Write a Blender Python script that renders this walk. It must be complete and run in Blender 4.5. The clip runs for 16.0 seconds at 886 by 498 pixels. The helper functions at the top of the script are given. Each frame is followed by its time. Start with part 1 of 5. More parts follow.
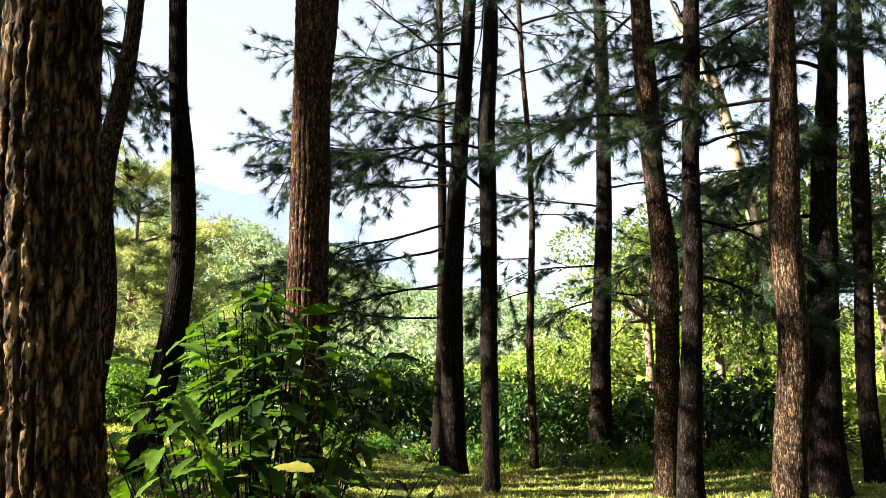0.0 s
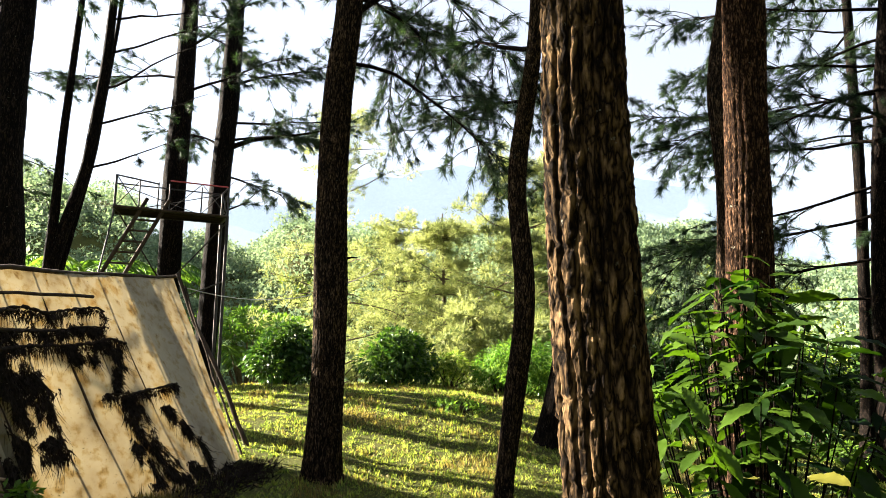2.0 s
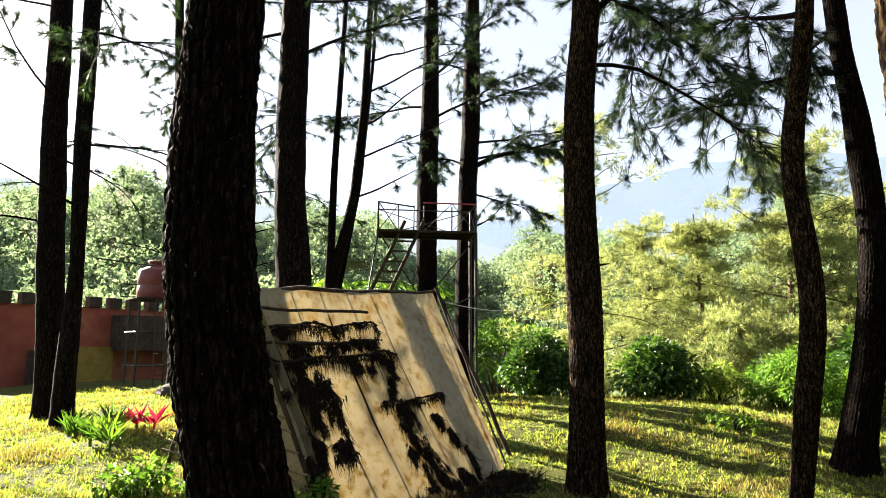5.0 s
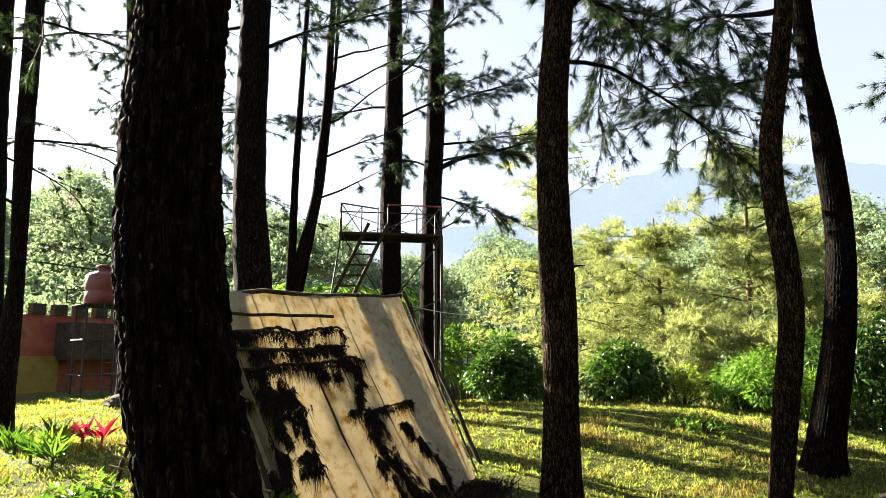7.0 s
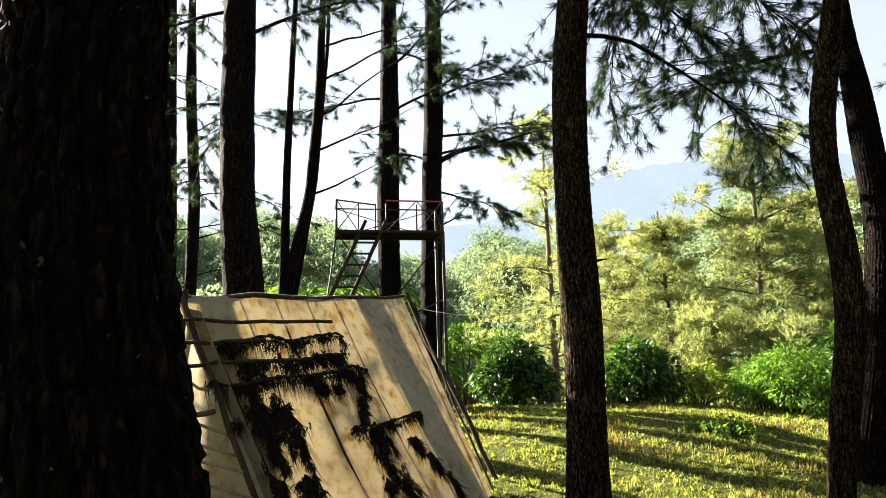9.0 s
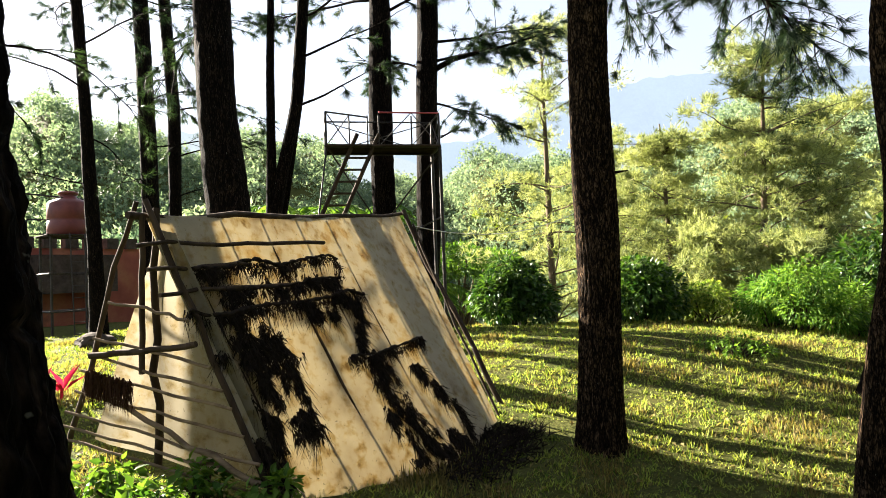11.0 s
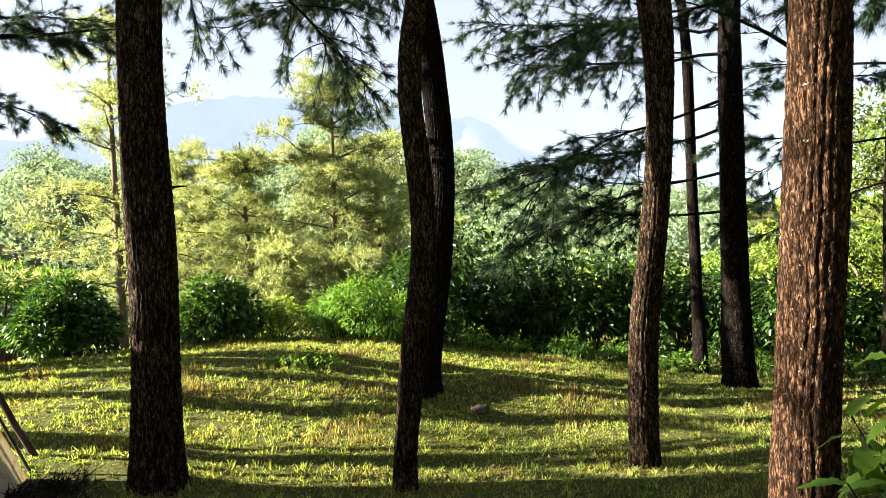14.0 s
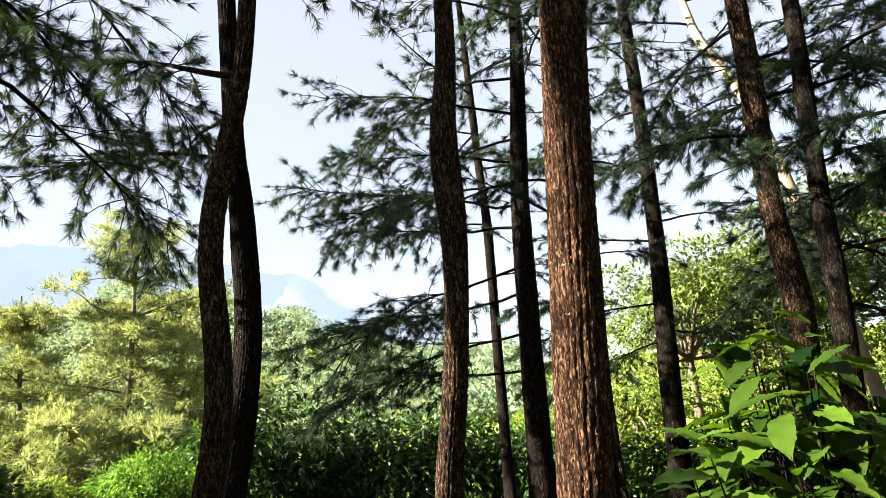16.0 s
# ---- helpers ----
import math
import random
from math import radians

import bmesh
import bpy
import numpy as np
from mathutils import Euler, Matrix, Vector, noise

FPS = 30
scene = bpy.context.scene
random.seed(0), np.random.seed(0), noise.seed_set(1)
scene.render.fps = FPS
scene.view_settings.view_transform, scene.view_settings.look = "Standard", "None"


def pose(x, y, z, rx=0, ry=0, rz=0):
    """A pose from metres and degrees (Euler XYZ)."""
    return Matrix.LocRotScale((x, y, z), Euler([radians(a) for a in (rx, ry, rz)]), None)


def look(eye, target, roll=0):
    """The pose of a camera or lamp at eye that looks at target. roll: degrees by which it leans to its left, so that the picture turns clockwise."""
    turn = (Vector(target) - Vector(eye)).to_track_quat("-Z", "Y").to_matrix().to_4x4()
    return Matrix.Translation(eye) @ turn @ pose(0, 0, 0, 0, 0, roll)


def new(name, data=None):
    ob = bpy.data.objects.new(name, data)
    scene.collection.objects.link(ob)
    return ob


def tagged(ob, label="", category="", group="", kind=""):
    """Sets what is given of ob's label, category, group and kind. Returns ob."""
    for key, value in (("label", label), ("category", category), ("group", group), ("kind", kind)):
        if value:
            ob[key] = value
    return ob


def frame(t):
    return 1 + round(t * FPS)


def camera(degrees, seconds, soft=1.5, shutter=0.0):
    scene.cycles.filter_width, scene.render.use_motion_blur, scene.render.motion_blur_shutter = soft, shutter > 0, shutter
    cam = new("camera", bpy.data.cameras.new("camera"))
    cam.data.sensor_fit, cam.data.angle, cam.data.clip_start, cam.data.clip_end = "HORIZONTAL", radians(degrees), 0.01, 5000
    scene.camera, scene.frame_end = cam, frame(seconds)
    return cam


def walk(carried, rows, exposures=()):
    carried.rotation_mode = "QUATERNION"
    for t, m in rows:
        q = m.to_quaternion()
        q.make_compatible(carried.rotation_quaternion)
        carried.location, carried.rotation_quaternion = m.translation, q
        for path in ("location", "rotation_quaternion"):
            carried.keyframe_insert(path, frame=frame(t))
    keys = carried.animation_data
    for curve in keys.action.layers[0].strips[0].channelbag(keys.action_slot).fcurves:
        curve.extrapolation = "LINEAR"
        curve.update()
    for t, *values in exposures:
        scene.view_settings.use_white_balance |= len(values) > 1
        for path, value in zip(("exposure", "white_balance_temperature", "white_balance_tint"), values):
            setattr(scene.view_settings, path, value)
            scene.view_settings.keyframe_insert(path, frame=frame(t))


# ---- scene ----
cam = camera(68.0, 16.0, soft=0.4)
PATH = [
    (0, (-0.007, 0.046, 1.519), (0.031, 2.017, 1.853), -1.0),
    (0.5, (-0.09, 0.063, 1.523), (-0.412, 2.013, 1.83), -2.0),
    (1, (-0.193, 0.059, 1.532), (-0.723, 1.964, 1.829), -1.7),
    (1.5, (-0.339, 0.072, 1.542), (-1.081, 1.906, 1.838), -1.1),
    (1.7, (-0.369, 0.07, 1.528), (-1.21, 1.859, 1.83), -0.8),
    (2, (-0.443, 0.031, 1.561), (-1.433, 1.746, 1.838), 0.7),
    (2.5, (-0.523, -0.023, 1.571), (-1.774, 1.52, 1.804), 1.4),
    (3, (-0.52, -0.051, 1.587), (-1.923, 1.34, 1.896), 0.3),
    (3.5, (-0.534, -0.015, 1.584), (-2.007, 1.3, 1.901), -0.2),
    (3.7, (-0.573, 0.001, 1.58), (-2.079, 1.276, 1.906), -0.2),
    (5.8, (-0.641, 0.076, 1.533), (-2.178, 1.318, 1.837), 0.3),
    (6, (-0.659, 0.066, 1.543), (-2.179, 1.332, 1.839), 0.2),
    (6.5, (-0.735, 0.103, 1.54), (-2.246, 1.379, 1.839), 0.6),
    (7, (-0.91, 0.153, 1.541), (-2.361, 1.491, 1.863), -0.3),
    (7.5, (-1.041, 0.195, 1.55), (-2.426, 1.616, 1.802), -2.5),
    (8, (-1.225, 0.331, 1.553), (-2.653, 1.699, 1.853), -1.6),
    (8.2, (-1.269, 0.369, 1.565), (-2.732, 1.693, 1.896), -1.1),
    (10.3, (-1.892, 0.708, 1.651), (-3.281, 2.125, 1.9), -3.1),
    (10.5, (-1.922, 0.739, 1.654), (-3.345, 2.128, 1.863), -3.0),
    (11, (-1.982, 0.822, 1.659), (-3.427, 2.203, 1.731), -2.2),
    (11.5, (-2.0, 0.896, 1.651), (-3.326, 2.394, 1.666), -3.0),
    (12, (-1.973, 0.952, 1.66), (-3.123, 2.588, 1.676), -4.2),
    (12.5, (-1.933, 0.991, 1.665), (-2.908, 2.738, 1.687), -4.3),
    (13, (-1.924, 1.03, 1.67), (-2.688, 2.878, 1.706), -3.9),
    (13.5, (-1.898, 1.048, 1.667), (-2.487, 2.958, 1.721), -3.7),
    (14, (-1.866, 1.061, 1.671), (-2.261, 3.021, 1.73), -3.7),
    (14.5, (-1.836, 1.055, 1.678), (-2.052, 3.042, 1.749), -3.1),
    (15, (-1.796, 1.058, 1.68), (-1.839, 3.054, 1.798), -3.5),
    (15.5, (-1.753, 1.054, 1.691), (-1.666, 3.034, 1.959), -4.6),
    (16, (-1.712, 1.034, 1.709), (-1.539, 2.966, 2.195), -5.7),
]
walk(cam, [(t, look(eye, target, roll)) for t, eye, target, roll in PATH], [(0, 3.58, 6500, 13.0), (3, 3.54, 6500, 13.0), (6, 3.4, 6500, 13.0), (13, 3.4, 6500, 13.0), (16, 3.45, 6500, 13.0)])

# ---- world and sun ----
SUN_AZ, SUN_EL = 101.0, 26.0          # degrees left of +y, degrees up
sd = Vector((-math.sin(radians(SUN_AZ)) * math.cos(radians(SUN_EL)), math.cos(radians(SUN_AZ)) * math.cos(radians(SUN_EL)), math.sin(radians(SUN_EL))))
world = bpy.data.worlds.new("world")
scene.world = world
world.use_nodes = True
wn = world.node_tree
sky = wn.nodes.new("ShaderNodeTexSky")
sky.sky_type, sky.sun_disc = "NISHITA", False
sky.sun_elevation, sky.sun_rotation = radians(SUN_EL), radians(-SUN_AZ)
sky.air_density, sky.dust_density, sky.ozone_density = 1.0, 1.0, 1.0
haze = wn.nodes.new("ShaderNodeMixRGB")      # thin morning haze over the whole sky
haze.blend_type = "ADD"
haze.inputs[0].default_value, haze.inputs[2].default_value = 1.0, (4.4, 4.5, 4.7, 1)
wn.links.new(sky.outputs[0], haze.inputs[1])
wn.links.new(haze.outputs[0], wn.nodes["Background"].inputs[0])
wn.nodes["Background"].inputs[1].default_value = 0.0135
sun_data = bpy.data.lights.new("sun", "SUN")
sun_data.energy, sun_data.angle, sun_data.color = 5.0, radians(0.55), (1.0, 0.91, 0.75)
sun = new("sun", sun_data)
sun.matrix_world = look((-30, 0, 20), Vector((-30, 0, 20)) - sd)

# ---- materials ----
def node_mat(name):
    m = bpy.data.materials.new(name)
    m.use_nodes = True
    return m, m.node_tree, m.node_tree.nodes["Principled BSDF"]


def ramp(nt, fac, stops):
    r = nt.nodes.new("ShaderNodeValToRGB")
    e = r.color_ramp.elements
    while len(e) < len(stops):
        e.new(0.5)
    for el, (p, c) in zip(e, stops):
        el.position, el.color = p, (*c, 1)
    nt.links.new(fac, r.inputs[0])
    return r.outputs[0]


def noise_tex(nt, scale, detail=4, stretch=None, rough=0.6):
    tc = nt.nodes.new("ShaderNodeTexCoord")
    mp = nt.nodes.new("ShaderNodeMapping")
    mp.inputs["Scale"].default_value = stretch or (1, 1, 1)
    nt.links.new(tc.outputs["Object"], mp.inputs[0])
    n = nt.nodes.new("ShaderNodeTexNoise")
    n.inputs["Scale"].default_value, n.inputs["Detail"].default_value, n.inputs["Roughness"].default_value = scale, detail, rough
    nt.links.new(mp.outputs[0], n.inputs["Vector"])
    return n.outputs[0], mp.outputs[0]


def mix_rgb(nt, fac, a, b, mode="MIX"):
    x = nt.nodes.new("ShaderNodeMixRGB")
    x.blend_type = mode
    for s, v in zip(x.inputs, (fac, a, b)):
        if isinstance(v, (int, float)):
            s.default_value = v
        elif isinstance(v, tuple):
            s.default_value = (*v, 1)
        else:
            nt.links.new(v, s)
    return x.outputs[0]


def bump(nt, bsdf, height, strength, distance):
    b = nt.nodes.new("ShaderNodeBump")
    b.inputs["Strength"].default_value, b.inputs["Distance"].default_value = strength, distance
    nt.links.new(height, b.inputs["Height"])
    nt.links.new(b.outputs[0], bsdf.inputs["Normal"])


def plain(name, a, b, scale=8.0, rough=0.75, stretch=None, bump_d=0.004, metal=0.0):
    m, nt, p = node_mat(name)
    n, _ = noise_tex(nt, scale, 6, stretch)
    nt.links.new(ramp(nt, n, [(0.3, a), (0.7, b)]), p.inputs["Base Color"])
    p.inputs["Roughness"].default_value, p.inputs["Metallic"].default_value = rough, metal
    p.inputs["Specular IOR Level"].default_value = 0.5 if rough < 0.7 else 0.1
    n2, _ = noise_tex(nt, scale * 6, 4, stretch)
    bump(nt, p, n2, 0.6, bump_d)
    return m


def bark_mat(name, crack, mid, plate, lichen=0.0, scale=22.0):
    """Plated bark: upright, branching dark fissures round rough plates."""
    m, nt, p = node_mat(name)
    def ridge(sc, stretch, edge):
        n, _ = noise_tex(nt, sc, 2, (1, 1, stretch), 0.5)
        sub = nt.nodes.new("ShaderNodeMath")
        sub.operation, sub.inputs[1].default_value = "SUBTRACT", 0.5
        nt.links.new(n, sub.inputs[0])
        ab = nt.nodes.new("ShaderNodeMath")
        ab.operation = "ABSOLUTE"
        nt.links.new(sub.outputs[0], ab.inputs[0])
        return ramp(nt, ab.outputs[0], [(0.0, (0, 0, 0)), (edge, (1, 1, 1))])
    fiss = mix_rgb(nt, 1.0, ridge(scale, 0.24, 0.12), ridge(scale * 2.3, 0.3, 0.16), "MULTIPLY")
    g, _ = noise_tex(nt, 85.0, 6, (1, 1, 0.5), 0.75)
    w, _ = noise_tex(nt, 2.6, 4)
    col = ramp(nt, g, [(0.34, mid), (0.66, plate)])
    col = mix_rgb(nt, 0.4, col, mix_rgb(nt, w, mid, plate))
    col = mix_rgb(nt, fiss, crack, col)
    if lichen:
        ln, _ = noise_tex(nt, 30.0, 3)
        spots = ramp(nt, ln, [(0.69, (0, 0, 0)), (0.73, (lichen, lichen, lichen))])
        col = mix_rgb(nt, spots, col, (0.3, 0.3, 0.25))
    nt.links.new(col, p.inputs["Base Color"])
    p.inputs["Roughness"].default_value = 0.9
    p.inputs["Specular IOR Level"].default_value = 0.04
    h = mix_rgb(nt, 0.55, fiss, g)
    bump(nt, p, h, 0.8, 0.02)
    return m


def leaf_mat(name, dark, light, glow=0.35, rough=0.45, tint=None, clump=0.5, size=0.9):
    """Leaves or needles: colour varies from leaf to leaf and, by the share clump, from clump to clump."""
    m, nt, p = node_mat(name)
    g = nt.nodes.new("ShaderNodeNewGeometry")
    oi = nt.nodes.new("ShaderNodeObjectInfo")
    n, _ = noise_tex(nt, size, 3)
    isl = mix_rgb(nt, clump, g.outputs["Random Per Island"], n)
    both = mix_rgb(nt, 0.2, isl, oi.outputs["Random"])
    col = ramp(nt, both, [(0.32, dark), (0.68, light)])
    nt.links.new(col, p.inputs["Base Color"])
    p.inputs["Roughness"].default_value = rough
    p.inputs["Specular IOR Level"].default_value = 0.22 if rough < 0.4 else 0.1
    tr = nt.nodes.new("ShaderNodeBsdfTranslucent")
    warm = mix_rgb(nt, 1.0, col, tint or (1.0, 1.0, 0.45), "MULTIPLY")
    bright = mix_rgb(nt, 1.0, warm, (1.6, 1.6, 1.6), "MULTIPLY")
    nt.links.new(bright, tr.inputs[0])
    mx = nt.nodes.new("ShaderNodeMixShader")
    mx.inputs[0].default_value = glow
    nt.links.new(p.outputs[0], mx.inputs[1])
    nt.links.new(tr.outputs[0], mx.inputs[2])
    nt.links.new(mx.outputs[0], nt.nodes["Material Output"].inputs[0])
    return m


# Shade on the unlit trunks is put into this near-black bark colour.
bark_shaded = bark_mat("bark_shaded", (0.0012, 0.001, 0.0008), (0.007, 0.005, 0.004), (0.042, 0.029, 0.021), 0.25)
# These two barks go on sunlit trunks, their plates lightened for that light.
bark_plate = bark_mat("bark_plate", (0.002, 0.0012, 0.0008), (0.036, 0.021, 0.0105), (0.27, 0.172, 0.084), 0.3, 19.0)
bark_brown = bark_mat("bark_brown", (0.002, 0.0014, 0.001), (0.015, 0.009, 0.0055), (0.17, 0.112, 0.066), 0.3, 24.0)
bark_red = bark_mat("bark_red", (0.005, 0.0025, 0.0015), (0.05, 0.025, 0.014), (0.17, 0.098, 0.055), 0.6, 30.0)
bark_far = plain("bark_far", (0.06, 0.045, 0.032), (0.15, 0.115, 0.08), 6, 0.9, (1, 1, 0.2))
bark_pale = plain("bark_pale", (0.18, 0.14, 0.09), (0.36, 0.3, 0.21), 6, 0.85, (1, 1, 0.3))
# The shade of the near boughs is put into this dark needle colour.
needle_shaded = leaf_mat("needle_shaded", (0.006, 0.015, 0.011), (0.03, 0.054, 0.027), 0.3, 0.5)
# Sunlight on the valley pines is put into this brighter needle colour.
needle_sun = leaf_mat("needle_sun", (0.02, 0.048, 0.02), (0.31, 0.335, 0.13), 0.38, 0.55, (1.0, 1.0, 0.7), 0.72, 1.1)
leaf_dark = leaf_mat("leaf_dark", (0.008, 0.026, 0.007), (0.04, 0.085, 0.016), 0.25, 0.32)
leaf_coffee = leaf_mat("leaf_coffee", (0.014, 0.045, 0.008), (0.08, 0.15, 0.025), 0.28, 0.34)
leaf_mid = leaf_mat("leaf_mid", (0.035, 0.09, 0.014), (0.11, 0.19, 0.03), 0.4)
leaf_bright = leaf_mat("leaf_bright", (0.035, 0.10, 0.014), (0.14, 0.235, 0.04), 0.4)
leaf_yellow = leaf_mat("leaf_yellow", (0.055, 0.115, 0.02), (0.3, 0.35, 0.075), 0.42, 0.5, None, 0.65)
# Distance haze is put into this paler, greyed leaf colour.
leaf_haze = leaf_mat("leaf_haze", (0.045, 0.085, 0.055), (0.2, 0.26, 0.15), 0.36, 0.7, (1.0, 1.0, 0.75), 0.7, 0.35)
leaf_dry = leaf_mat("leaf_dry", (0.085, 0.072, 0.03), (0.24, 0.19, 0.075), 0.35, 0.7)
leaf_wood = leaf_mat("leaf_wood", (0.018, 0.04, 0.01), (0.17, 0.22, 0.05), 0.35, 0.45, None, 0.65)
red_leaf = leaf_mat("red_leaf", (0.14, 0.008, 0.025), (0.28, 0.025, 0.06), 0.3, 0.4, (1, 0.4, 0.45))
grass_mat = leaf_mat("grass_blade", (0.03, 0.085, 0.012), (0.30, 0.34, 0.085), 0.42, 0.5, None, 0.55, 3.0)
wood_dark = plain("wood_dark", (0.02, 0.014, 0.01), (0.07, 0.05, 0.035), 10, 0.85, (1, 1, 0.2))
wood_grey = plain("wood_grey", (0.08, 0.055, 0.035), (0.24, 0.18, 0.12), 14, 0.85, (0.4, 0.4, 1))
iron = plain("iron", (0.012, 0.012, 0.013), (0.05, 0.04, 0.035), 14, 0.6, None, 0.001, 0.4)
red_paint = plain("red_paint", (0.35, 0.04, 0.05), (0.5, 0.08, 0.08), 10, 0.5)


def ground_material():
    m, nt, p = node_mat("ground_soil_and_turf")
    n, _ = noise_tex(nt, 0.55, 5)
    f, _ = noise_tex(nt, 28, 5)
    big = ramp(nt, n, [(0.35, (0.018, 0.032, 0.006)), (0.55, (0.045, 0.055, 0.012)), (0.72, (0.10, 0.078, 0.028))])
    col = mix_rgb(nt, 0.55, big, ramp(nt, f, [(0.3, (0.012, 0.014, 0.004)), (0.7, (0.11, 0.105, 0.03))]))
    nt.links.new(col, p.inputs["Base Color"])
    p.inputs["Roughness"].default_value = 0.95
    p.inputs["Specular IOR Level"].default_value = 0.05
    bump(nt, p, f, 0.8, 0.03)
    return m


ground_mat = ground_material()


# ---- mesh helpers ----
class Geo:
    """Vertices and faces gathered for one mesh."""

    def __init__(self):
        self.v, self.f, self.n = [], [], 0

    def add(self, v, f):
        v, f = np.asarray(v, float), np.asarray(f, int)
        self.v.append(v)
        self.f.append(f + self.n)
        self.n += len(v)

    def tube(self, pts, rad, sides=8, caps=True):
        pts = [Vector(p) for p in pts]
        k = len(pts)
        out = np.zeros((k, sides, 3))
        side = None
        for i, p in enumerate(pts):
            d = (pts[min(i + 1, k - 1)] - pts[max(i - 1, 0)]).normalized()
            if side is None:
                side = d.cross(Vector((0.31, 0.95, 0.05)) if abs(d.z) > 0.8 else Vector((0, 0, 1))).normalized()
            side = (side - d * side.dot(d)).normalized()
            up = d.cross(side)
            for j in range(sides):
                a = 2 * math.pi * j / sides
                out[i, j] = p + (side * math.cos(a) + up * math.sin(a)) * rad[i]
        a = np.arange(k - 1)[:, None] * sides
        b = np.arange(sides)[None, :]
        c = (b + 1) % sides
        q = np.stack([a + b, a + c, a + c + sides, a + b + sides], -1).reshape(-1, 4)
        self.add(out.reshape(-1, 3), np.vstack([q[:, [0, 1, 2]], q[:, [0, 2, 3]]]))
        for i, turn in ((0, 1), (k - 1, -1)) if caps else ():
            ring = out[i]
            fan = np.array([[0, 1 + j, 1 + (j + 1) % sides][::turn] for j in range(sides)])
            self.add(np.vstack([[ring.mean(0)], ring]), fan)

    def box(self, m, sx, sy, sz):
        c = [m @ Vector((x * sx / 2, y * sy / 2, z * sz / 2)) for x in (-1, 1) for y in (-1, 1) for z in (-1, 1)]
        q = [(0, 1, 3, 2), (4, 6, 7, 5), (0, 4, 5, 1), (2, 3, 7, 6), (0, 2, 6, 4), (1, 5, 7, 3)]
        self.add([tuple(p) for p in c], [t for a, b, d, e in q for t in ((a, b, d), (a, d, e))])

    def mesh(self, name, smooth=True):
        me = bpy.data.meshes.new(name)
        if not self.v:
            return me
        v, f = np.vstack(self.v), np.vstack(self.f)
        me.vertices.add(len(v))
        me.vertices.foreach_set("co", v.ravel())
        me.loops.add(len(f) * 3)
        me.loops.foreach_set("vertex_index", f.ravel().astype(np.int32))
        me.polygons.add(len(f))
        me.polygons.foreach_set("loop_start", np.arange(0, len(f) * 3, 3, dtype=np.int32))
        me.polygons.foreach_set("use_smooth", np.full(len(f), smooth))
        me.update(calc_edges=True)
        return me


def thing(name, at, label, category, group="", kind=""):
    ob = new(name)
    ob.location = at
    return tagged(ob, label, category, group, kind)


def part(name, geo, material, parent, label="", smooth=True):
    """Links a Geo or mesh, in world metres, as one mesh object under parent."""
    me = geo.mesh(name, smooth) if isinstance(geo, Geo) else geo
    if not me.materials:
        me.materials.append(material)
    ob = new(name, me)
    if parent is not None:
        ob.parent = parent
        world_m, o = Matrix.Identity(4), parent
        while o is not None:
            world_m = o.matrix_parent_inverse @ Matrix.Translation(o.location) @ world_m
            o = o.parent
        ob.matrix_parent_inverse = world_m.inverted()
    return tagged(ob, label)


rng = np.random.default_rng(7)


def unit(v):
    return v / np.maximum(np.linalg.norm(v, axis=-1, keepdims=True), 1e-9)


def needles(geo, pts, dirs, count, length, width, spread=0.8, droop=0.15, loose=0.16):
    """Tufts of thin needles at pts along dirs."""
    pts, dirs = np.repeat(np.asarray(pts), count, 0), np.repeat(unit(np.asarray(dirs)), count, 0)
    n = len(pts)
    d = unit(dirs + rng.normal(0, spread, (n, 3)))
    d[:, 2] -= droop
    L = length * rng.uniform(0.6, 1.15, (n, 1))
    s = unit(np.cross(d, rng.normal(0, 1, (n, 3)))) * width / 2
    start = pts + d * L * 0.05 + rng.normal(0, length * loose, (n, 3))
    tip = start + d * L
    geo.add(np.stack([start - s, start + s, tip], 1).reshape(-1, 3), np.arange(n * 3).reshape(-1, 3))


def leaves(geo, pts, dirs, length, width):
    """Folded pointed leaves, four triangles each."""
    pts, d = np.asarray(pts), unit(np.asarray(dirs))
    n = len(pts)
    L = length * rng.uniform(0.6, 1.2, (n, 1))
    W = width * rng.uniform(0.7, 1.2, (n, 1)) / 2
    s = unit(np.cross(d, rng.normal(0, 0.5, (n, 3)) + [0, 0, 1]))
    u = np.cross(s, d)
    a, m, t = pts, pts + d * L * 0.5 - u * L * 0.06, pts + d * L - u * L * 0.16
    l, r = pts + d * L * 0.42 + s * W + u * W * 0.35, pts + d * L * 0.42 - s * W + u * W * 0.35
    v = np.stack([a, l, m, r, t], 1).reshape(-1, 3)
    k = np.arange(n)[:, None] * 5
    f = np.concatenate([k + np.array([[0, 2, 1]]), k + np.array([[1, 2, 4]]), k + np.array([[0, 3, 2]]), k + np.array([[2, 3, 4]])], 0)
    geo.add(v, f)


# ---- ground ----
MOUNDS = [(-7, 11, 3.5, 0.70), (-9, 2, 3.5, 0.28), (2, 13, 5, -0.43), (-4, 6, 2.2, -0.30), (-14, 6, 4, 0.33), (-21, 5, 5, 0.6)]


def smooth(a, b, x):
    t = np.clip((x - a) / (b - a), 0, 1)
    return t * t * (3 - 2 * t)


